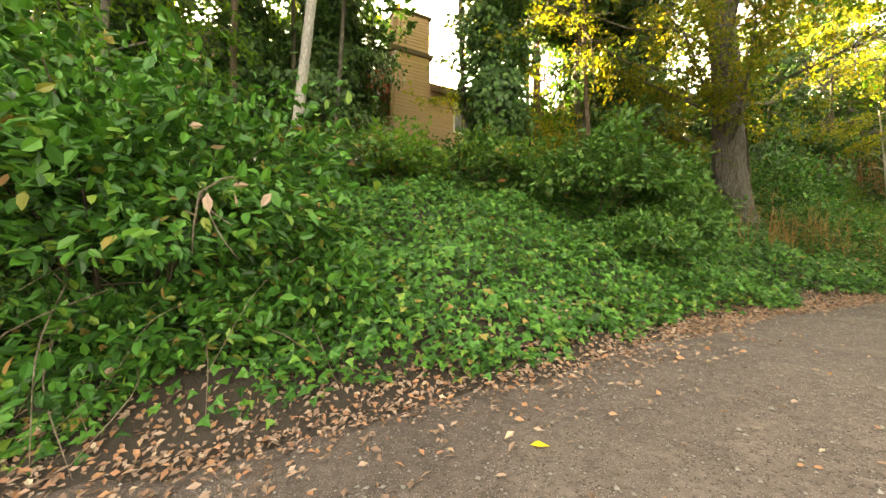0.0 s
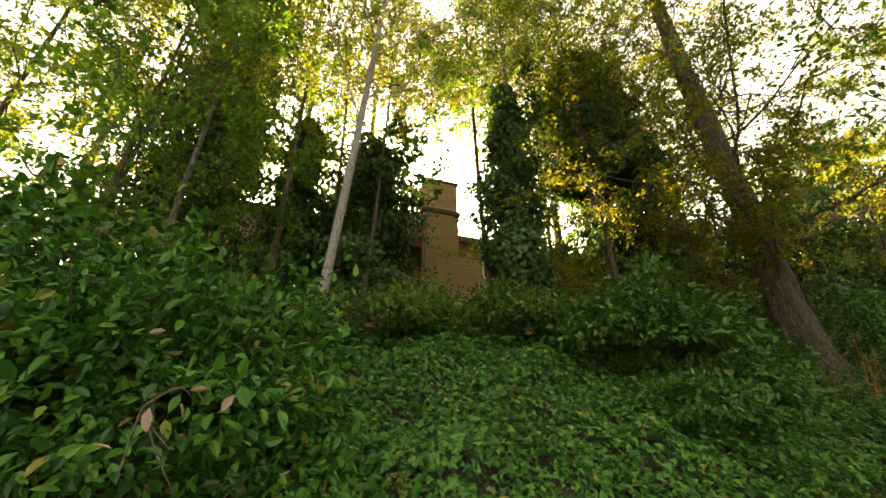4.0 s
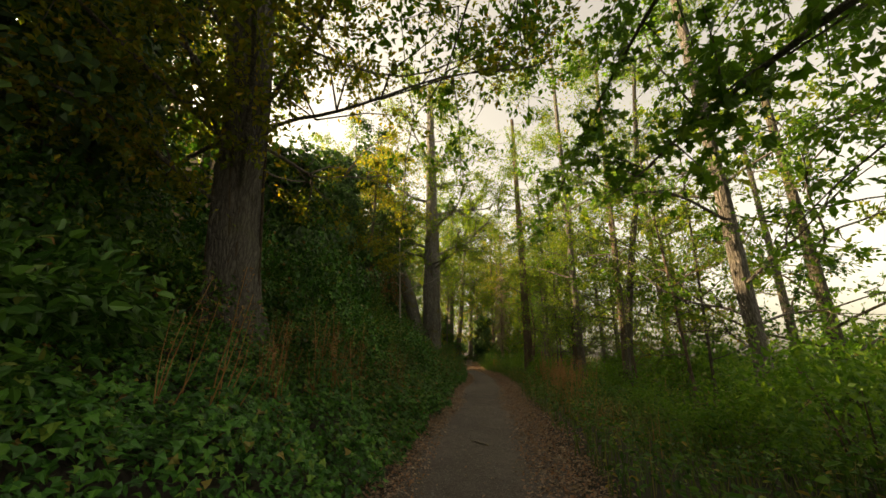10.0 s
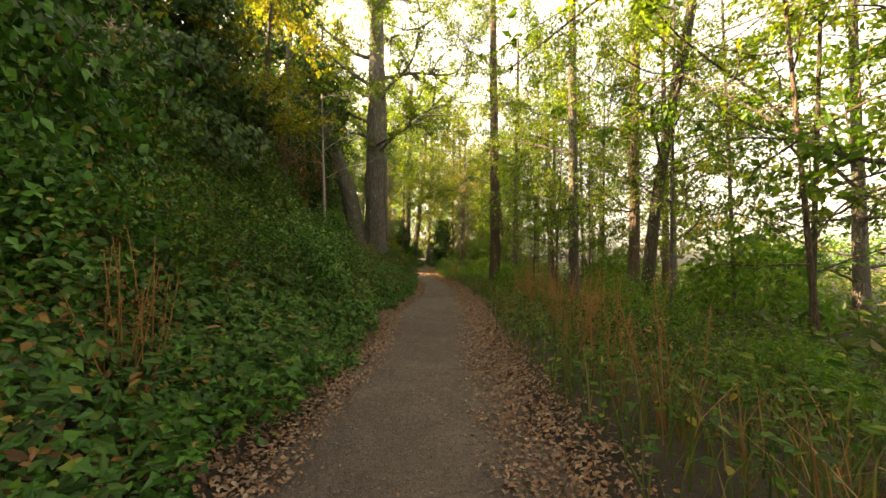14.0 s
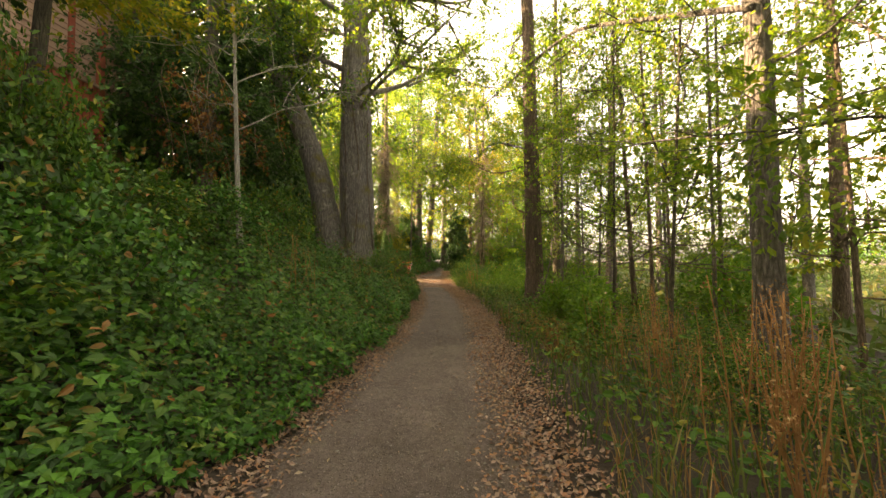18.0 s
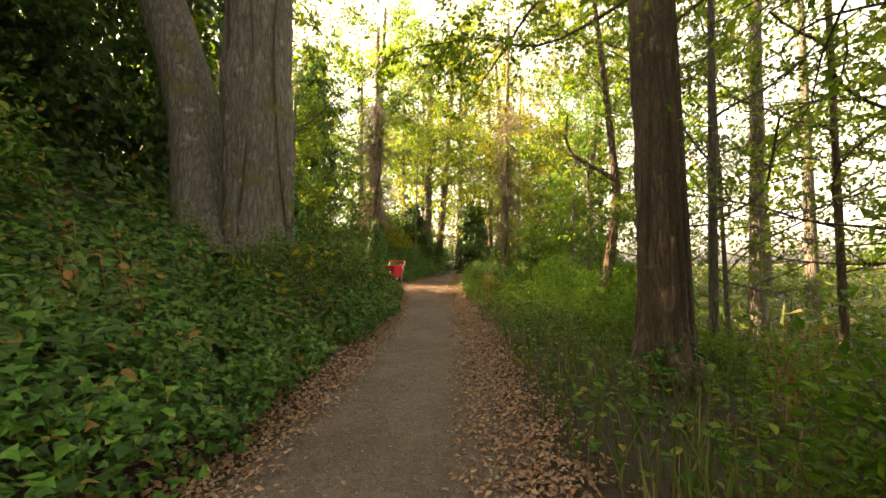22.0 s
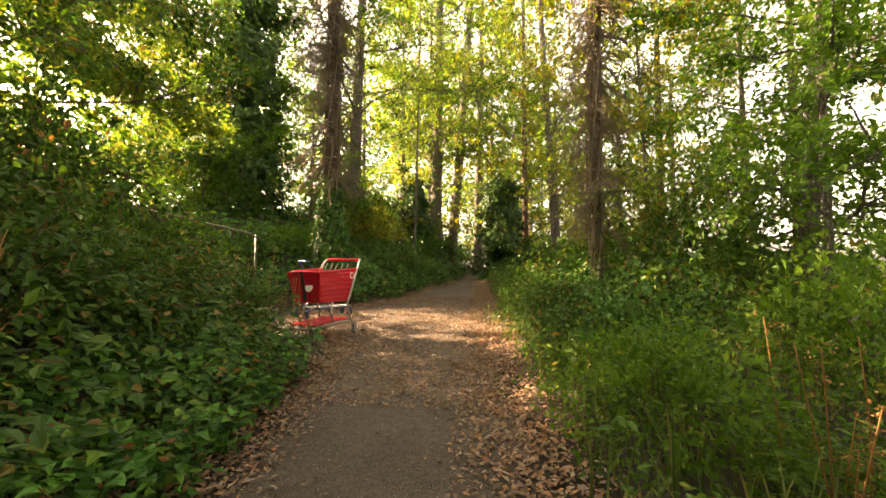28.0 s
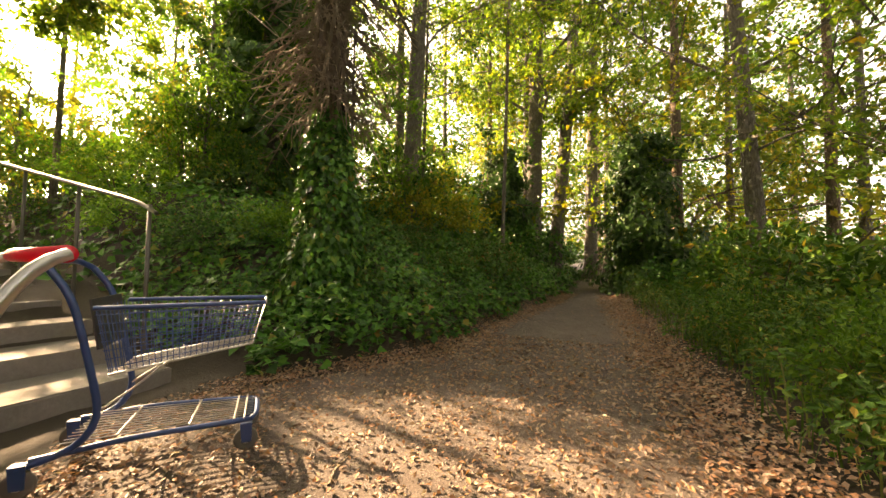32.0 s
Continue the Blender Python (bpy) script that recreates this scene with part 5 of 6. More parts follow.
bough("hooked_branch", "crooked bare branch springing from the gnarled willow", [(1.82, 27.36, 2.75), (1.5, 27.3, 2.95), (1.05, 27.3, 3.2), (0.95, 27.3, 3.55), (1.0, 27.3, 4.0)], 0.05, RED_BARK, 40, CANOPY)
bough("hanging_branch", "bent dead branch hanging from the willow", [(1.36, 27.3, 3.02), (1.33, 27.28, 2.5), (1.38, 27.28, 2.12), (1.66, 27.26, 1.9)], 0.028, RED_BARK)
bough("low_branch", "thin dark branch leafy at its tip", [(0.3, 5.75, 2.3), (0.45, 6.6, 2.6), (0.45, 7.6, 2.75), (0.3, 8.6, 2.7)], 0.022, GREY_BARK, 330, FRESH, 0.085)
bough("low_branch", "drooping branch with large green leaves over the path", [(0.25, 5.7, 3.1), (0.2, 7.0, 3.6), (0.05, 8.4, 3.5), (-0.15, 9.8, 3.0)], 0.022, GREY_BARK, 330, FRESH, 0.085)
for i, (a, b, c) in enumerate([((3.8, 12.3, 4.2), (1.9, 13.4, 5.0), (0.0, 15.4, 4.3)), ((3.8, 18.4, 4.4), (2.2, 20.0, 5.4), (0.4, 22.2, 4.9)), ((2.1, 18.2, 3.8), (0.9, 19.8, 4.7), (-0.4, 21.8, 4.4)),
                               ((1.06, 23.97, 4.2), (0.2, 25.6, 5.0), (-0.9, 27.6, 4.4)), ((3.6, 17.0, 3.2), (2.8, 16.0, 3.8), (1.7, 14.4, 3.3)), ((0.27, 35.1, 2.5), (0.9, 34.2, 2.4), (1.4, 33.2, 2.1))]):
    mid = tuple((np.array(b) * 0.6 + np.array(c) * 0.4) + np.array([0.1, 0, 0.12]))
    bough("overhanging_branch", "dark twiggy branch arching towards the path", [a, b, mid, c], 0.035, GREY_BARK, 520, CANOPY, 0.075)
for a, b, c in (((-4.2, 8.9, 3.0), (-3.3, 7.6, 3.9), (-2.5, 6.0, 4.3)), ((-4.25, 8.8, 3.3), (-4.0, 7.4, 4.2), (-3.6, 5.8, 4.6)), ((-4.2, 8.8, 3.6), (-5.0, 7.6, 4.4), (-5.4, 6.2, 4.7)),
                ((-4.2, 8.8, 3.9), (-3.0, 8.2, 5.0), (-2.0, 7.2, 5.6)), ((-4.15, 8.7, 4.4), (-3.9, 7.2, 5.4), (-3.2, 5.4, 6.0)), ((-4.25, 8.9, 2.8), (-4.9, 8.2, 3.4), (-5.5, 7.2, 3.7))):
    bough("overhanging_branch", "golden-leaved branch of the leaning maple", [a, b, tuple((np.array(b) + np.array(c)) / 2 + np.array([0.05, 0, 0.1])), c], 0.035, GREY_BARK, 900, GOLD, 0.085)
# first three are added out of view to keep sun off the right-hand bushes
for pts in ([(-6.7, 31.6, 4.1), (-7.6, 33.0, 4.5), (-8.0, 34.4, 4.6), (-8.2, 35.9, 4.3)], [(-6.7, 31.5, 4.6), (-8.2, 32.9, 4.9), (-9.0, 34.3, 5.1), (-9.3, 35.7, 4.8)], [(-6.6, 31.6, 3.9), (-7.0, 32.8, 4.2), (-7.2, 34.0, 4.3), (-7.3, 35.3, 4.1)], [(-6.6, 31.4, 5.6), (-7.4, 33.0, 6.4), (-8.2, 34.6, 6.2), (-9.0, 36.0, 5.4)], [(-6.5, 31.3, 6.4), (-6.9, 32.8, 7.2), (-7.4, 34.2, 7.0), (-7.9, 35.6, 6.2)], [(-6.6, 31.3, 4.8), (-8.2, 32.6, 5.6), (-9.8, 34.0, 5.6), (-11.0, 35.4, 5.0)]):
    bough("overhanging_branch", "leafy branch added above the steps for cover and shade", pts, 0.03, GREY_BARK, 1500, CANOPY, 0.09)
bough("yellowing_vine", "yellow and orange leaves beside the old trunk", [(-2.6, 24.4, 0.35), (-2.6, 24.35, 0.7), (-2.62, 24.3, 1.0), (-2.58, 24.3, 1.35)], 0.008, STEM, 70, GOLD, 0.10, "vine")
bough("fallen_limb", "broken dead limb leaning among the stems", [(1.9, 26.2, 0.1), (2.2, 26.8, 0.7), (2.5, 27.4, 1.5), (2.7, 28.0, 2.3)], 0.045, RED_BARK)
bough("fallen_limb", "bent dead limb leaning over the weeds", [(1.5, 26.3, 0.0), (1.9, 26.6, 0.6), (2.2, 26.9, 1.5), (2.3, 27.3, 2.6)], 0.04, GREY_BARK)

for i, (x, y, top, r) in enumerate([(3.1, 26.4, 7, 0.035), (2.9, 27.9, 7, 0.03), (3.6, 25.2, 8, 0.045), (5.2, 25.6, 9, 0.05), (1.9, 21.2, 7, 0.03), (2.9, 21.8, 8, 0.04), (2.6, 15.2, 6, 0.03), (4.9, 22.9, 9, 0.05), (3.3, 13.6, 6, 0.035), (2.0, 24.9, 8, 0.05), (2.5, 23.6, 7, 0.03), (3.2, 23.2, 9, 0.06), (3.9, 21.6, 8, 0.04), (2.3, 20.2, 7, 0.03), (4.4, 19.6, 8, 0.04), (4.6, 16.4, 8, 0.045), (4.2, 14.6, 7, 0.04), (5.0, 25.0, 9, 0.05)]):
    tree("thin_sapling", "thin bare-stemmed sapling at the meadow edge", upright(x, y, top, (0.3 * math.sin(i * 2.1), 0.3 * math.cos(i * 1.7))), r, r * 0.4, (GREY_BARK, MOSSY_BARK, RED_BARK)[i % 3], CANOPY, 2800, 0.065, "ovate", 1.3, 14, 1.8, 0.35, 0.3, seed=220 + i, group="saplings at the meadow edge", sides=7, sub=4, flare=1.1)

# broken stump on the bank top, and a pale shrub in the ivy
rng2 = np.random.default_rng(330)
z = floor_at(-5.2, -2.25)
stub = 2.9 - z
t = thing("tree_stump", "broken tan trunk stub standing in brambles", "tree stump", (-5.2, -2.25, z - 0.1))
p = curve([(0, 0, 0), (-0.03, 0.0, stub * 0.4), (-0.08, -0.05, stub)], 12)
part("trunk", mesh_of("trunk", *furrowed(p, np.linspace(0.13, 0.11, 12), rng2, 0.10, 24, 30), TWIG, True), parent=t)
part("splinter", mesh_of("splinter", *tube(np.array([[-0.08, -0.05, stub - 0.1], [-0.1, -0.06, stub + 0.12], [-0.11, -0.06, stub + 0.3]]), np.array([0.06, 0.035, 0.004]), 6, 0.15, rng2), TWIG, True), parent=t)
bush("shrub", "pale green broad-leaved shrub standing in the ivy", -5.0, 1.7, 0.55, 0.55, 0.55, 1500, 0.10, "ovate", FRESH, 109)

# ivy climbing the foot of the big trunks
for x, y, rad, top, n in ((-4.02, 25.85, 0.62, 2.3, 2600), (-4.75, 25.55, 0.5, 1.2, 900), (-4.33, 9.3, 0.42, 0.9, 500), (1.06, 23.95, 0.28, 0.7, 350)):
    z = floor_at(x, y)
    V = curve([(0, 0, -0.1), (0, 0, 0.5), (0, 0, 2.6)], 8)
    t = thing("climbing_ivy", "ivy climbing the foot of a trunk", "ivy", (x, y, z))
    ivy_sleeve(t, V, rad, 2 * n, 0.062, IVY, rng, 0.0, top, "foliage", 0.25, 0.06, "ivy")

# ---- dry stalks ----


def stalk_clump(name, label, x, y, seed, n=13, height=1.1, spread=0.25):
    rng = np.random.default_rng(seed)
    t = thing(name, label, "dry weeds", (x, y, floor_at(x, y)), "dry weed clumps")
    spots = []
    for _ in range(n):
        a, d = rng.uniform(0, 6.28), rng.uniform(0.02, spread)
        h = height * rng.uniform(0.55, 1.2)
        foot = np.array([math.cos(a) * d, math.sin(a) * d, -0.05])
        tip = foot + np.array([rng.normal() * 0.14, rng.normal() * 0.14, h])
        p = curve([foot, (foot + tip) / 2 + rng.normal(size=3) * 0.03, tip], 6)
        part("stalk", mesh_of("stalk", *tube(p, np.linspace(0.006, 0.0025, 6), 4, 0, rng), STALK, True), parent=t)
        spots.append(twig_points(p[2], p[-1], 48, 0.02, rng))
    foliage("seed_head", np.concatenate(spots), "ovate", 0.02, STALK, t, rng=rng, droop=-0.3)
    return t


stalks = [stalk_clump("dry_weeds", "clump of rust-brown dry dock stalks", 1.15, 14.6, 301), stalk_clump("dry_weeds", "clump of tan dry weed stalks", 1.5, 15.0, 302, 11, 0.9, 0.3), stalk_clump("dry_weeds", "thin brown dry weed stalks", -3.5, 10.9, 303, 9, 1.0, 0.35)]
for i, (x, y) in enumerate([(0.85, 15.2), (1.4, 15.6), (0.7, 14.2), (0.95, 16.0), (0.55, 13.7), (0.9, 13.3), (-3.9, 11.3), (-3.2, 9.6), (-3.0, 10.4), (-3.6, 12.1), (-3.2, 13.0), (-2.9, 9.1), (-2.7, 11.4), (-3.9, 9.9),
                            (-3.3, 19.9), (-3.5, 15.6), (-3.0, 22.6), (1.0, 16.8), (1.3, 17.1), (0.9, 17.6), (0.8, 18.3), (1.25, 18.5), (1.55, 17.9), (1.0, 19.2), (0.6, 16.2), (1.6, 18.9), (-0.1, 30.0), (-0.4, 29.0), (-3.7, 29.2), (-3.9, 32.6), (-3.0, 8.2), (0.4, 11.8), (0.35, 12.6), (1.3, 22.8), (-3.2, 7.4), (-4.1, 31.9)]):
    copy_thing(stalks[i % 3], Matrix.Translation((x, y, floor_at(x, y))) @ Matrix.Rotation(i * 1.9, 4, "Z") @ Matrix.Scale(0.75 + 0.35 * ((i * 37) % 10) / 10, 4))

# dry canes over the bramble beside the start, rust vines on the holly
rng = np.random.default_rng(320)
t = thing("dry_vine", "withered brown vines draped over the evergreen", "vine", (-6.0, 22.2, 3.0))
P = []
for k in range(16):
    a = np.array([rng.uniform(-0.9, 0.7), rng.uniform(-1.3, 1.3), rng.uniform(1.2, 2.8)])
    b = a + np.array([rng.uniform(-0.1, 0.5), rng.uniform(-0.4, 0.4), -rng.uniform(0.8, 1.9)])
    part("vine_stem", mesh_of("vine_stem", *tube(curve([a, (a + b) / 2 + rng.normal(size=3) * 0.15, b], 8), np.linspace(0.008, 0.003, 8), 4, 0, rng), TWIG, True), parent=t)
    P.append(twig_points(a, b, 90, 0.10, rng))
foliage("dry_leaves", np.concatenate(P), "ovate", 0.09, RUST, t, rng=rng, droop=0.8)
t = thing("dry_cane", "broken tan bramble cane with withered leaves", "cane", (-1.75, -0.25, 0.75))
for k in range(4):
    b = np.array([rng.uniform(-0.12, 0.12), rng.uniform(-0.16, 0.16), rng.uniform(-0.3, 0.12)])
    part("cane", mesh_of("cane", *tube(curve([(0, 0, 0), b * 0.5 + rng.normal(size=3) * 0.04, b], 6), np.linspace(0.006, 0.002, 6), 4, 0, rng), TWIG, True), parent=t)
for spot in rng.normal(size=(7, 3)) * 0.11:
    foliage("withered_leaf", spot[None], "curl", 0.07, LITTER, t, rng=rng)

t = thing("dry_vine", "tangle of dry tan stems under the bramble bush", "vine", (-2.45, -0.6, floor_at(-2.45, -0.6)))
for k in range(34):
    x, y = rng.uniform(-0.45, 0.35), rng.uniform(-1.3, 0.9)
    g = floor_at(x - 2.45, y - 0.6) - floor_at(-2.45, -0.6)
    a, b = np.array([x - 0.3, y, g + rng.uniform(0.3, 0.75)]), np.array([x + rng.uniform(0.0, 0.35), y + rng.normal() * 0.3, g + rng.uniform(0.0, 0.08)])
    part("vine_stem", mesh_of("vine_stem", *tube(curve([a, (a + b) / 2 + np.array([0.12, 0, 0.1]) + rng.normal(size=3) * 0.06, b], 8), np.linspace(0.005, 0.002, 8), 4, 0, rng), TWIG, True), parent=t)
    if k % 2:
        foliage("withered_leaf", b[None] + np.array([[0, 0, 0.06]]), "curl", 0.08, LITTER, t, rng=rng)
for x, y, h, a in ((-3.36, 1.92, 0.24, 0.4), (-3.25, 2.09, 0.22, 2.0), (-2.71, 13.95, 0.36, 1.1), (-3.7, 2.6, 0.24, 0.9), (-2.6, 3.0, 0.22, 2.6)):
    V, F = leaf_arrays(np.zeros((1, 3)), np.array([[math.cos(a), math.sin(a), 0.15]]), np.array([[0.1, 0.1, 1.0]]), np.array([0.13]), "curl")
    leaf = part("fallen_leaf", mesh_of("fallen_leaf", V, F, LITTER))
    leaf.location = (x, y, floor_at(x, y) + h)
    tagged(leaf, "curled tan fallen leaf caught on the ivy", "leaf", "fallen leaves on the ivy")

# ---- concrete steps and handrails ----
TREAD, RISE, FOOT_X = 0.68, 0.165, -5.85
base_z = floor_at(-5.6, 34.2)
stairs = thing("garden_steps", "broad weathered concrete steps climbing the bank", "steps", (FOOT_X, 34.2, base_z))
for i in range(9):
    bm = bmesh.new()
    boxed(bm, (-TREAD * (i + 1) - 0.3, -1.02, -0.5 + RISE * i), (-TREAD * i, 1.02, RISE * (i + 1)), 0.012)
    part("step", bm, CONCRETE, stairs)


def handrail(label, y, x0, x1, z0, z1):
    t = thing("handrail", label, "handrail", (x0, y, z0 - 0.9))
    def at(x):
        return np.array([x - x0, 0.0, 0.9 + (z1 - z0) * (x - x0) / (x1 - x0)])
    line = curve([(0.06, 0, 0.82), (0.03, 0, 0.9), at(x0 - 0.25), at((x0 + x1) / 2), at(x1)], 30)
    part("rail", mesh_of("rail", *tube(line, np.full(30, 0.021), 10, 0, rng), RAIL_STEEL, True), parent=t)
    for x in np.linspace(x0 - 0.05, x1 + 0.2, 4):
        p = at(x)
        foot = floor_at(x, y) - (z0 - 0.9) - 0.1
        part("post", mesh_of("post", *tube(np.array([[p[0], 0, foot], [p[0], 0, (p[2] + foot) / 2], [p[0], 0, p[2]]]), np.full(3, 0.019), 10, 0, rng), RAIL_STEEL, True), parent=t)


handrail("worn steel handrail beside the steps", 35.3, -6.42, -10.9, 1.86, 2.85)
handrail("worn steel handrail on the lower side of the steps", 33.1, -6.9, -11.2, 1.92, 2.85)

# ---- shopping carts ----


def perforated(corners, nu, nv, hole=0.62, thick=0.006):
    """A plastic panel with rows of round-ended holes between four corners."""
    a, b, c, d = [np.array(p, float) for p in corners]
    nrm = unit(np.cross(b - a, d - a))
    def at(u, v):
        return (a * (1 - u) + b * u) * (1 - v) + (d * (1 - u) + c * u) * v
    V, F = [], []
    ang = np.arange(8) * np.pi / 4
    box = [(1, 0), (1, 1), (0, 1), (-1, 1), (-1, 0), (-1, -1), (0, -1), (1, -1)]
    for i in range(nu):
        for j in range(nv):
            u, v, du, dv = (i + 0.5) / nu, (j + 0.5) / nv, 0.5 / nu, 0.5 / nv
            k = len(V)
            ring = [at(u + du * p, v + dv * q) for p, q in box]
            inner = [at(u + du * hole * math.cos(g), v + dv * hole * math.sin(g)) for g in ang]
            V += [p + nrm * thick for p in ring + inner] + [p - nrm * thick for p in ring + inner]
            for e in range(8):
                f = (e + 1) % 8
                F += [(k + e, k + f, k + 8 + f, k + 8 + e), (k + 16 + f, k + 16 + e, k + 24 + e, k + 24 + f), (k + 8 + e, k + 8 + f, k + 24 + f, k + 24 + e)]
    V = np.array(V)
    _, first, inv = np.unique(np.round(V, 5), axis=0, return_index=True, return_inverse=True)
    return V[first], [inv.reshape(-1)[np.array(F)]]


def slab(corners, thick):
    a = np.array(corners, float)
    n = unit(np.cross(a[1] - a[0], a[3] - a[0])) * thick
    V = np.concatenate([a + n, a - n])
    return V, [np.array([(0, 1, 2, 3), (7, 6, 5, 4), (0, 4, 5, 1), (1, 5, 6, 2), (2, 6, 7, 3), (3, 7, 4, 0)])]


def rod(t, name, points, r, mat, n=12, sides=8, label=""):
    p = np.asarray(points, float) if len(points) == 2 else curve(points, n)
    return part(name, mesh_of(name, *tube(p, np.full(len(p), r), sides, 0, rng), mat, True), parent=t, label=label)


def caster(t, x, y, mat):
    w = part("wheel", mesh_of("wheel", *disc((x, y, 0.065), 0.062, 0.024), RUBBER, True), parent=t)
    part("hub", mesh_of("hub", *disc((x, y, 0.065), 0.026, 0.034), STEEL, True), parent=w)
    part("fork", mesh_of("fork", *join(slab([(x - 0.02, y - 0.02, 0.05), (x + 0.03, y - 0.02, 0.05), (x + 0.03, y - 0.02, 0.15), (x - 0.03, y - 0.02, 0.15)], 0.003),
                                       slab([(x - 0.02, y + 0.02, 0.05), (x + 0.03, y + 0.02, 0.05), (x + 0.03, y + 0.02, 0.15), (x - 0.03, y + 0.02, 0.15)], 0.003),
                                       slab([(x - 0.03, y - 0.022, 0.15), (x + 0.03, y - 0.022, 0.15), (x + 0.03, y + 0.022, 0.15), (x - 0.03, y + 0.022, 0.15)], 0.004)), mat), parent=t)


def disc(c, r, w, n=20):
    a = np.linspace(0, 2 * np.pi, n, endpoint=False)
    V, F = [], []
    prof = [(r * 0.0, w / 2), (r * 0.8, w / 2), (r, w / 3), (r, -w / 3), (r * 0.8, -w / 2), (0.0, -w / 2)]
    for rr, yy in prof:
        V += [(c[0] + rr * math.cos(g), c[1] + yy, c[2] + rr * math.sin(g)) for g in a]
    for k in range(len(prof) - 1):
        F += [(k * n + i, k * n + (i + 1) % n, (k + 1) * n + (i + 1) % n, (k + 1) * n + i) for i in range(n)]
    return np.array(V), [np.array(F)]


def red_cart(x, y, turn):
    t = thing("shopping_cart", "abandoned red plastic shopping cart with chrome frame", "shopping cart", (x, y, floor_at(x, y) + 0.01), "abandoned shopping carts")
    # nose points along +x; the basket widens upward and towards the handle
    lo = {"n": 0.24, "r": -0.30}
    hi = {"n": 0.32, "r": -0.42}
    zl, zn, zr, wl, wh, wn, wt = 0.46, 0.84, 0.875, 0.20, 0.27, 0.17, 0.225
    for s, side in ((1, "side_panel"), (-1, "side_panel")):
        c = [(lo["r"], s * wl, zl), (lo["n"], s * wn, zl + 0.02), (hi["n"], s * wt, zn), (hi["r"], s * wh, zr)]
        p = part(side, mesh_of(side, *perforated(c if s > 0 else [c[1], c[0], c[3], c[2]], 15, 7, 0.55), RED_PLASTIC), parent=t)
        bx, bz = -0.30, 0.79
        bm = bmesh.new()
        bmesh.ops.create_cone(bm, cap_ends=True, segments=20, radius1=0.045, radius2=0.045, depth=0.006, matrix=Matrix.Translation((bx, s * 0.272, bz)) @ Matrix.Rotation(radians(90), 4, "X"))
        b = part("badge", bm, MARK, p, "round white badge")
        bm = bmesh.new()
        bmesh.ops.create_cone(bm, cap_ends=True, segments=20, radius1=0.028, radius2=0.028, depth=0.006, matrix=Matrix.Translation((bx, s * 0.276, bz)) @ Matrix.Rotation(radians(90), 4, "X"))
        part("badge_ring", bm, RED_PLASTIC, p, "red disc on the badge")
    front = [(lo["n"], -wn, zl + 0.02), (lo["n"], wn, zl + 0.02), (hi["n"], wt, zn), (hi["n"], -wt, zn)]
    part("front_panel", mesh_of("front_panel", *slab(front, 0.006), RED_PLASTIC), parent=t)
    bm = bmesh.new()
    bmesh.ops.create_cone(bm, cap_ends=True, segments=20, radius1=0.05, radius2=0.05, depth=0.006, matrix=Matrix.Translation((0.294, 0.06, 0.66)) @ Matrix.Rotation(radians(79), 4, "Y"))
    part("front_badge", bm, MARK, t, "round pale badge on the nose")
    part("strap", mesh_of("strap", *slab([(0.254, -0.03, 0.50), (0.254, 0.01, 0.50), (0.332, 0.0, 0.85), (0.332, -0.04, 0.85)], 0.005), DARK_PLASTIC), parent=t, label="dark torn strap")
    part("basket_floor", mesh_of("basket_floor", *perforated([(lo["r"], -wl, zl), (lo["n"], -wn, zl + 0.02), (lo["n"], wn, zl + 0.02), (lo["r"], wl, zl)], 12, 8), RED_PLASTIC), parent=t)
    part("rear_flap", mesh_of("rear_flap", *perforated([(hi["r"], -wh, zr - 0.02), (lo["r"], -wl, zl), (lo["r"], wl, zl), (hi["r"], wh, zr - 0.02)], 6, 8), RED_PLASTIC), parent=t)
    rim = [(hi["r"], wh, zr), (0, 0.254, (zr + zn) / 2), (hi["n"] - 0.02, wt, zn), (hi["n"], wt - 0.03, zn), (hi["n"], -wt + 0.03, zn), (hi["n"] - 0.02, -wt, zn), (0, -0.254, (zr + zn) / 2), (hi["r"], -wh, zr)]
    rod(t, "rim", rim, 0.014, RED_PLASTIC, 46)
    part("child_seat", mesh_of("child_seat", *slab([(-0.40, -0.2, 0.72), (-0.2, -0.2, 0.76), (-0.2, 0.2, 0.76), (-0.40, 0.2, 0.72)], 0.006), RED_PLASTIC), parent=t)
    for k in np.linspace(-0.2, 0.2, 6):
        rod(t, "seat_wire", [(-0.18, k, 0.74), (-0.33, k, 0.95)], 0.004, STEEL, sides=6)
    rod(t, "handle", [(-0.53, -0.25, 1.0), (-0.53, 0.25, 1.0)], 0.019, RED_PLASTIC, sides=12, label="red plastic grip")
    for s in (1, -1):
        rod(t, "handle_arm", [(-0.53, s * 0.26, 1.0), (-0.50, s * 0.275, 1.008), (-0.43, s * 0.28, 0.90), (-0.30, s * 0.235, 0.50), (-0.27, s * 0.225, 0.42)], 0.014, STEEL, 18, label="chrome tube")
        rod(t, "base_rail", [(-0.44, s * 0.235, 0.165), (-0.2, s * 0.235, 0.20), (0.15, s * 0.20, 0.20), (0.37, s * 0.17, 0.19)], 0.014, STEEL, 18)
        rod(t, "upright", [(-0.27, s * 0.225, 0.44), (-0.30, s * 0.235, 0.3), (-0.38, s * 0.235, 0.17)], 0.013, STEEL, 12)
        rod(t, "front_strut", [(0.02, s * 0.2, 0.47), (0.06, s * 0.2, 0.34), (0.0, s * 0.215, 0.2)], 0.012, STEEL, 12)
        caster(t, -0.43, s * 0.235, STEEL)
        caster(t, 0.34, s * 0.165, STEEL)
    rod(t, "base_nose", [(0.37, 0.17, 0.19), (0.40, 0.1, 0.19), (0.40, -0.1, 0.19), (0.37, -0.17, 0.19)], 0.014, STEEL, 14)
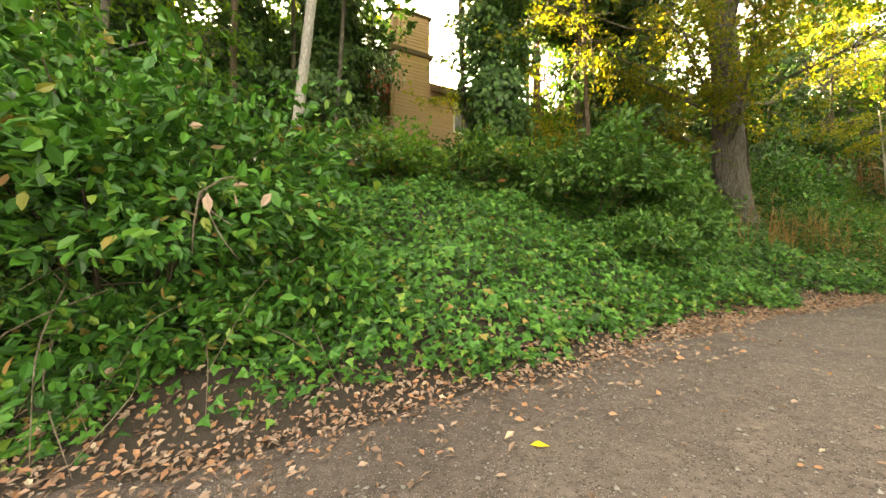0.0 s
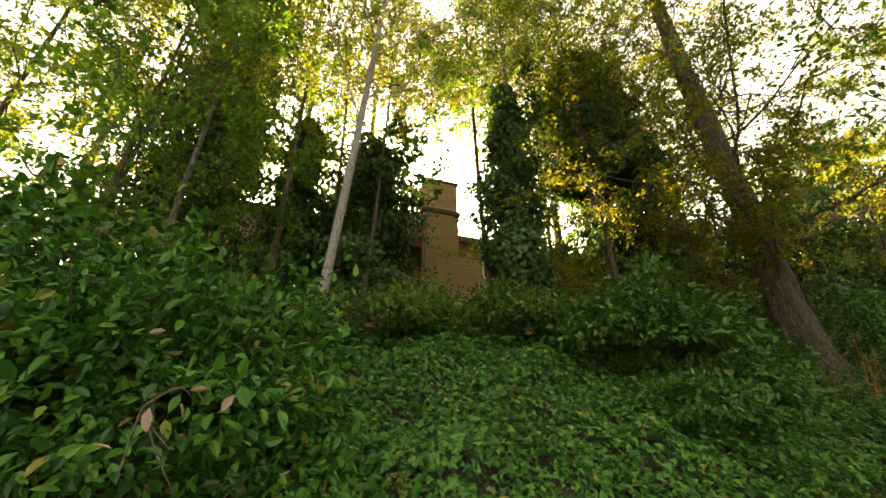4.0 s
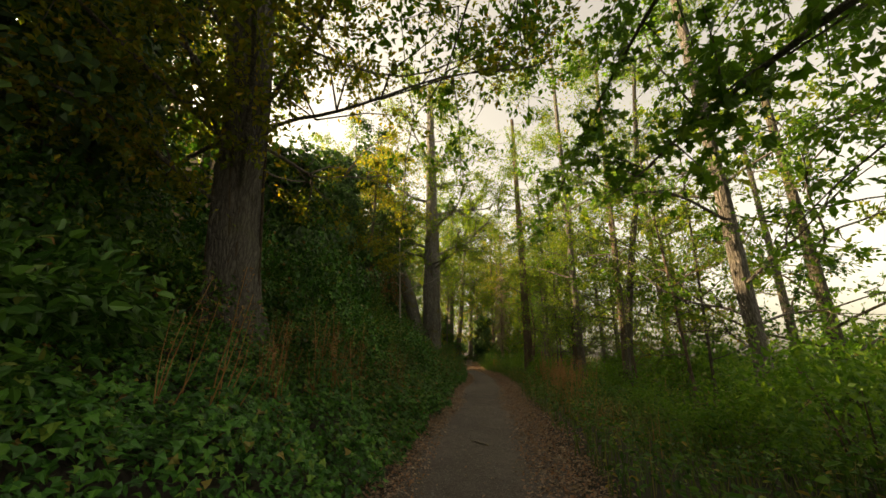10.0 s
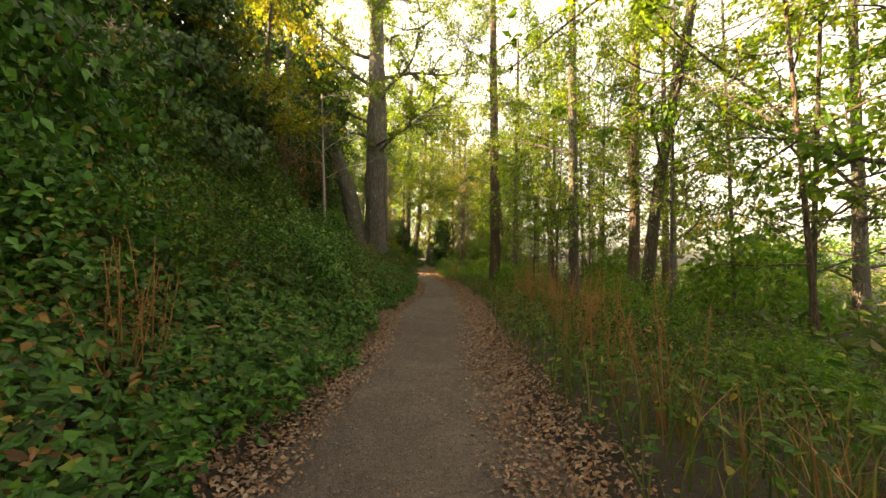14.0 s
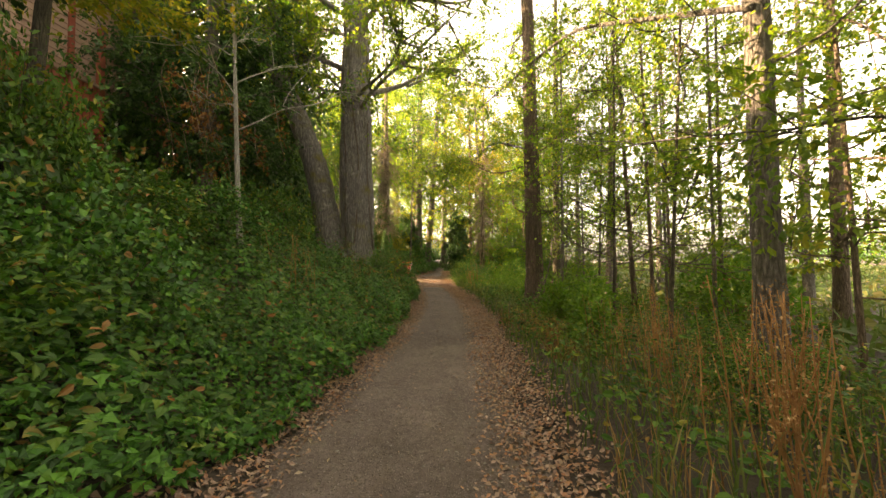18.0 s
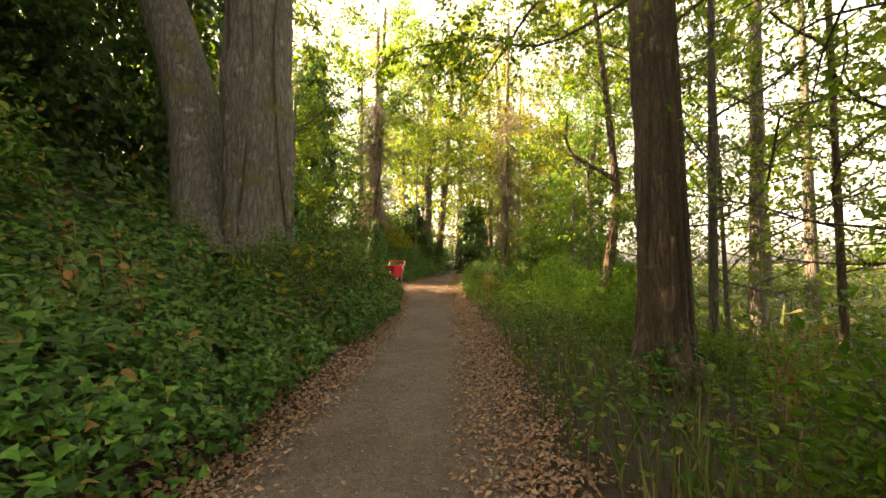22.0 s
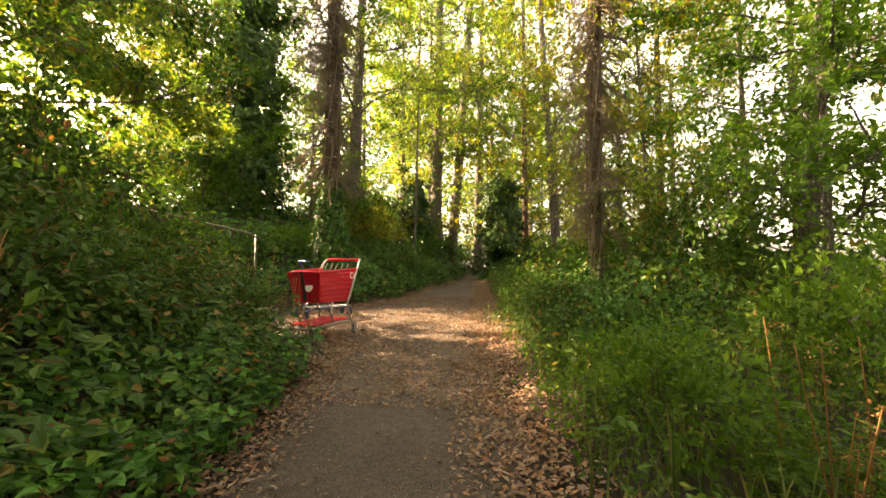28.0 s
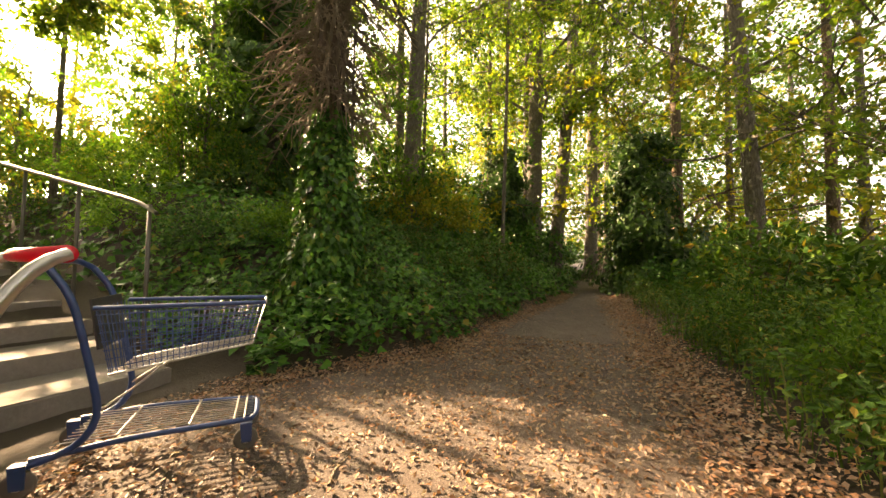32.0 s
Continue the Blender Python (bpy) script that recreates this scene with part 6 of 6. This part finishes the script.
    part("lower_tray", mesh_of("lower_tray", *perforated([(-0.36, -0.215, 0.225), (0.36, -0.16, 0.225), (0.36, 0.16, 0.225), (-0.36, 0.215, 0.225)], 15, 7), RED_PLASTIC), parent=t)
    t.matrix_basis = Matrix.Translation(t.location) @ Matrix.Rotation(turn, 4, "Z") @ Matrix.Scale(1.10, 4)


def blue_cart(x, y, turn):
    t = thing("shopping_cart", "empty dark blue wire shopping cart before the steps", "shopping cart", (x, y, floor_at(x, y) + 0.01), "abandoned shopping carts")
    zl, zh, wl, wh = 0.50, 0.84, 0.19, 0.25
    rear_lo, rear_hi, nose_lo, nose_hi = -0.20, -0.25, 0.44, 0.50
    def pt(u, v, s):
        xl, xh = rear_lo + (nose_lo - rear_lo) * u, rear_hi + (nose_hi - rear_hi) * u
        w = (wl + (wh - wl) * v) * (1 - 0.22 * u)
        return np.array([xl + (xh - xl) * v, s * w, zl + (zh - zl) * v + (0.10 * u * (1 - v)) + 0.0 * u])
    for s in (1, -1):
        rod(t, "top_rail", [pt(0, 1, s), pt(0.5, 1, s), pt(1, 1, s)], 0.012, BLUE_STEEL, 10)
        rod(t, "bottom_rail", [pt(0, 0, s), pt(0.5, 0, s), pt(1, 0, s)], 0.006, STEEL, 10)
        for u in np.linspace(0.02, 1.0, 26):
            rod(t, "basket_wire", [pt(u, 0, s), pt(u, 1, s)], 0.0022, BLUE_STEEL, sides=5)
        for v in np.linspace(0.1, 0.9, 7):
            rod(t, "basket_wire", [pt(0, v, s), pt(1, v, s)], 0.0026, BLUE_STEEL, sides=5)
        rod(t, "post", [(-0.42, s * 0.24, 1.03), (-0.33, s * 0.255, 0.91), (-0.26, s * 0.25, 0.60), (-0.20, s * 0.245, 0.30), (-0.28, s * 0.255, 0.18), (-0.50, s * 0.26, 0.13)], 0.017, BLUE_STEEL, 22)
        rod(t, "base_rail", [(-0.44, s * 0.255, 0.16), (-0.1, s * 0.235, 0.19), (0.3, s * 0.20, 0.18), (0.44, s * 0.18, 0.175)], 0.015, BLUE_STEEL, 14)
        rod(t, "brace", [(-0.22, s * 0.24, 0.34), (-0.10, s * 0.2, 0.42), (0.05, s * 0.19, 0.55)], 0.006, STEEL, 8)
        caster(t, -0.47, s * 0.26, BLUE_STEEL)
        caster(t, 0.42, s * 0.17, BLUE_STEEL)
    for v in (0.0, 0.5, 1.0):
        rod(t, "nose_bar", [pt(1, v, 1), pt(1, v, -1)], 0.008 if v == 1.0 else 0.004, STEEL, sides=6)
    for k in np.linspace(-0.9, 0.9, 9):
        rod(t, "nose_wire", [pt(1, 0, 1) * np.array([1, k, 1]), pt(1, 1, 1) * np.array([1, k, 1])], 0.0024, STEEL, sides=5)
        rod(t, "floor_wire", [pt(0, 0, 1) * np.array([1, k, 1]), pt(1, 0, 1) * np.array([1, k, 1])], 0.0024, STEEL, sides=5)
        rod(t, "gate_wire", [pt(0, 0, 1) * np.array([1, k, 1]), pt(0, 1, 1) * np.array([1, k, 1])], 0.0024, BLUE_STEEL, sides=5)
    part("seat_panel", mesh_of("seat_panel", *slab([(-0.24, -0.2, 0.63), (-0.28, -0.2, 0.88), (-0.28, 0.2, 0.88), (-0.24, 0.2, 0.63)], 0.005), DARK_PLASTIC), parent=t)
    rod(t, "handle", [(-0.42, -0.24, 1.03), (-0.47, -0.2, 1.07), (-0.47, 0.2, 1.07), (-0.42, 0.24, 1.03)], 0.017, BLUE_STEEL, 16)
    rod(t, "tray_nose", [(0.44, 0.18, 0.175), (0.47, 0.14, 0.18), (0.47, -0.14, 0.18), (0.44, -0.18, 0.175)], 0.014, BLUE_STEEL, 14)
    for k in np.linspace(-0.85, 0.85, 11):
        rod(t, "tray_wire", [(-0.36, k * 0.24, 0.20), (0.45, k * 0.17, 0.19)], 0.003, STEEL, sides=5)
    for u in (-0.15, 0.15, 0.36, 0.41):
        rod(t, "tray_bar", [(u, -0.2, 0.20 - 0.015 * (u + 0.15)), (u, 0.2, 0.20 - 0.015 * (u + 0.15))], 0.006, STEEL, sides=6)
    t.matrix_basis = Matrix.Translation(t.location) @ Matrix.Rotation(turn, 4, "Z") @ Matrix.Scale(0.90, 4)


red_cart(-3.84, 33.07, -1.71)
blue_cart(-4.40, 34.35, 0.86)

# ---- houses on the bank ----


def siding_wall(t, p0, p1, z0, z1, board=0.17, name="wall", label="tan lap siding"):
    """A wall between two plan points with lapped boards on its outer face (to the right of p0 -> p1)."""
    a, b = np.array([*p0, 0.0]), np.array([*p1, 0.0])
    d = unit(b - a)
    out = np.array([d[1], -d[0], 0.0])
    L = np.linalg.norm(b - a)
    V, F = slab([a + [0, 0, z0], b + [0, 0, z0], b + [0, 0, z1], a + [0, 0, z1]], 0.09)
    w = part(name, mesh_of(name, V, F, SIDING), parent=t, label=label)
    n = int((z1 - z0) / board)
    pv = np.array([(0.09, 0), (0.125, 0), (0.098, board * 1.06), (0.09, board * 1.06)])
    V = np.array([out * q + d * e + np.array([0, 0, h]) for e in (0, L) for q, h in pv])
    me = mesh_of("siding_board", V, [np.array([(0, 1, 5, 4), (1, 2, 6, 5), (2, 3, 7, 6), (3, 0, 4, 7), (0, 3, 2, 1), (4, 5, 6, 7)])], SIDING)
    for i in range(n):
        o = part("siding_board", me, parent=w)
        o.location = a + np.array([0, 0, z0 + i * board])
    return w


def window(t, lo, hi, mull=True):
    """A framed pane facing +x between two corners (same x)."""
    x, y0, z0 = lo
    _, y1, z1 = hi
    w = part("window", mesh_of("window", *slab([(x + 0.15, y0, z0), (x + 0.15, y1, z0), (x + 0.15, y1, z1), (x + 0.15, y0, z1)], 0.006), GLASS), parent=t)
    for a, b in (((y0, z0), (y1, z0)), ((y0, z1), (y1, z1)), ((y0, z0), (y0, z1)), ((y1, z0), (y1, z1))) + ((((y0 + y1) / 2, z0), ((y0 + y1) / 2, z1)),) * mull:
        bm = boxed(bmesh.new(), (x + 0.12, min(a[0], b[0]) - 0.035, min(a[1], b[1]) - 0.035), (x + 0.19, max(a[0], b[0]) + 0.035, max(a[1], b[1]) + 0.035), 0.006)
        part("window_frame", bm, WHITE, w)


def balcony(t, x, y0, y1, z):
    b = part("balcony", boxed(bmesh.new(), (x, y0, z - 0.16), (x + 1.2, y1, z), 0.01), RED_WOOD, t, "red-stained balcony deck")
    n = max(3, int((y1 - y0) / 0.15))
    for k in range(n):
        y = y0 + (y1 - y0) * (k + 0.1) / n
        part("board", boxed(bmesh.new(), (x + 1.14, y, z + 0.04), (x + 1.165, y + (y1 - y0) / n * 0.88, z + 0.9)), RED_WOOD, b)
    part("top_rail", boxed(bmesh.new(), (x + 1.1, y0 - 0.03, z + 0.9), (x + 1.22, y1 + 0.03, z + 0.96), 0.008), SIDING, b)
    for y in (y0, y1 - 0.1):
        part("post", boxed(bmesh.new(), (x + 1.08, y, z - 2.4), (x + 1.2, y + 0.1, z + 2.3)), RED_WOOD, b)


def pitched(t, x0, x1, y0, y1, z, rise, over=0.5):
    m = (x0 + x1) / 2
    for a, b in ((x0 - over, m), (x1 + over, m)):
        za = z - rise * over / (abs(m - x0))
        part("roof", mesh_of("roof", *slab([(a, y0 - over, za), (b, y0 - over, z + rise), (b, y1 + over, z + rise), (a, y1 + over, za)], 0.08), ROOFING), parent=t)
        part("fascia", boxed(bmesh.new(), (a - 0.02, y0 - over, za - 0.2), (a + 0.02, y1 + over, za - 0.085)), TRIM, t)


def house_one():
    t = thing("house", "three-storey tan clapboard house with a chimney stack and red balconies", "house", (0, 0, 0))
    g = 1.6
    # chimney stack, then the body behind it
    siding_wall(t, (-12.62, 4.05), (-12.62, 5.40), g, 8.3, 0.13, "chimney_wall")
    siding_wall(t, (-13.9, 4.05), (-12.62, 4.05), g, 8.3, 0.13, "chimney_wall")
    siding_wall(t, (-12.62, 5.40), (-13.9, 5.40), g, 8.3, 0.13, "chimney_wall")
    part("chimney_band", boxed(bmesh.new(), (-13.95, 3.88, 8.3), (-12.45, 5.57, 8.48), 0.015), TRIM, t)
    siding_wall(t, (-12.95, 4.25), (-12.95, 5.5), 8.48, 10.1, 0.13, "chimney_top", "tan siding chimney")
    siding_wall(t, (-13.9, 4.25), (-12.95, 4.25), 8.48, 10.1, 0.13, "chimney_top")
    siding_wall(t, (-12.95, 5.5), (-13.9, 5.5), 8.48, 10.1, 0.13, "chimney_top")
    part("chimney_cap", boxed(bmesh.new(), (-14.0, 4.1, 10.1), (-12.78, 5.65, 10.2), 0.01), TRIM, t)
    for y in (4.75, 5.2):
        bm = bmesh.new()
        bmesh.ops.create_cone(bm, cap_ends=True, segments=18, radius1=0.12, radius2=0.12, depth=0.22, matrix=Matrix.Translation((-13.4, y, 10.3)))
        bmesh.ops.create_cone(bm, cap_ends=True, segments=18, radius1=0.19, radius2=0.14, depth=0.1, matrix=Matrix.Translation((-13.4, y, 10.45)))
        part("flue_cap", bm, CAP, t, "grey metal flue cap")
    siding_wall(t, (-14.0, -4.0), (-14.0, 14.5), g, 8.1, 0.17)
    siding_wall(t, (-14.0, 14.5), (-23.0, 14.5), g, 8.1, 0.17)
    siding_wall(t, (-23.0, -4.0), (-14.0, -4.0), g, 8.1, 0.17)
    siding_wall(t, (-23.0, 14.5), (-23.0, -4.0), g, 8.1, 1.0)
    pitched(t, -23.0, -14.0, -4.0, 14.5, 8.1, 2.2)
    balcony(t, -13.9, 2.1, 3.95, 4.9)
    balcony(t, -13.9, 2.1, 3.95, 7.0 - 0.1)
    window(t, (-14.0, 2.4, 5.1), (-14.0, 3.6, 6.9))
    window(t, (-14.0, 10.4, 6.6), (-14.0, 12.0, 7.6))
    window(t, (-14.0, 7.2, 6.2), (-14.0, 8.4, 7.5))
    part("lean_to_roof", mesh_of("lean_to_roof", *slab([(-13.9, 1.7, 8.3), (-12.5, 1.7, 8.0), (-12.5, 4.0, 8.0), (-13.9, 4.0, 8.3)], 0.07), ROOFING), parent=t)


def house_two():
    t = thing("house", "tan clapboard house with a red balcony above the bank", "house", (0, 0, 0))
    g = 1.8
    siding_wall(t, (-10.2, 15.2), (-10.2, 25.4), g, 8.6, 0.15)
    siding_wall(t, (-10.2, 25.4), (-17.0, 25.4), g, 8.6, 0.15)
    siding_wall(t, (-17.0, 15.2), (-10.2, 15.2), g, 8.6, 0.15)
    siding_wall(t, (-17.0, 25.4), (-17.0, 15.2), g, 8.6, 1.0)
    pitched(t, -17.0, -10.2, 15.2, 25.4, 8.6, 1.9)
    window(t, (-10.2, 23.1, 4.5), (-10.2, 24.3, 5.5))
    window(t, (-10.2, 17.0, 5.0), (-10.2, 18.4, 6.2))
    balcony(t, -10.1, 20.2, 22.3, 4.4)
    for y in (22.5, 15.3, 25.25):
        part("corner_board", boxed(bmesh.new(), (-10.09, y, g), (-10.03, y + 0.12, 8.6)), RED_WOOD, t)


house_one()
house_two()

# ---- small things on the ground ----
x, y = scatter(16000, -4.2, 1.2, -4, 40, R, lambda x, y: (x > edge_l(y)) & (x < edge_r(y) + 0.2))
ico = np.array([(1, 0, 0), (0, 1, 0), (-1, 0, 0), (0, -1, 0), (0, 0, 0.7), (0, 0, -0.5)])
s = R.uniform(0.003, 0.013, len(x))
V = np.stack([x, y, land(x, y) + 0.021], 1)[:, None] + ico[None] * (s[:, None, None] * R.uniform(0.6, 1.3, (len(x), 6, 1)))
tri = np.array([(0, 1, 4), (1, 2, 4), (2, 3, 4), (3, 0, 4), (1, 0, 5), (2, 1, 5), (3, 2, 5), (0, 3, 5)])
tagged(part("gravel", mesh_of("gravel", V.reshape(-1, 3), [((np.arange(len(x)) * 6)[:, None, None] + tri[None]).reshape(-1, 3)], STONE)), "small pale stones bedded in the path", "gravel", kind="stuff")
YELLOW = leafy("yellow_leaf", [(0, (0.75, 0.52, 0.03)), (1, (0.80, 0.58, 0.04))], 0.2, 0.5)
lz = floor_at(-1.15, 0.95)
V, F = leaf_arrays(np.array([[0.0, 0, 0.0]]), np.array([[0.6, 0.8, 0.1]]), np.array([[0.2, 0, 1.0]]), np.array([0.075]), "ovate")
o = part("fallen_leaf", mesh_of("fallen_leaf", V, F, YELLOW))
o.location = (-1.15, 0.95, lz + 0.025)
tagged(o, "bright yellow fallen leaf lying on the path", "leaf")
for i, (x, y, a) in enumerate([(-3.2, 33.9, 0.5), (-3.5, 34.55, 1.9), (-2.6, 28.3, 0.7), (-1.1, 9.9, 2.3)]):
    q = curve([(0, 0, 0), (0.1, 0.02, 0.01), (0.22 + 0.05 * i, -0.01, 0.0)], 6)
    st = part("stick", mesh_of("stick", *tube(q, np.linspace(0.011, 0.006, 6), 6, 0.1, rng), TWIG, True))
    st.matrix_basis = Matrix.Translation((x, y, floor_at(x, y) + 0.02)) @ Matrix.Rotation(a, 4, "Z")
    tagged(st, "short dry stick lying on the path", "stick", "sticks on the path")
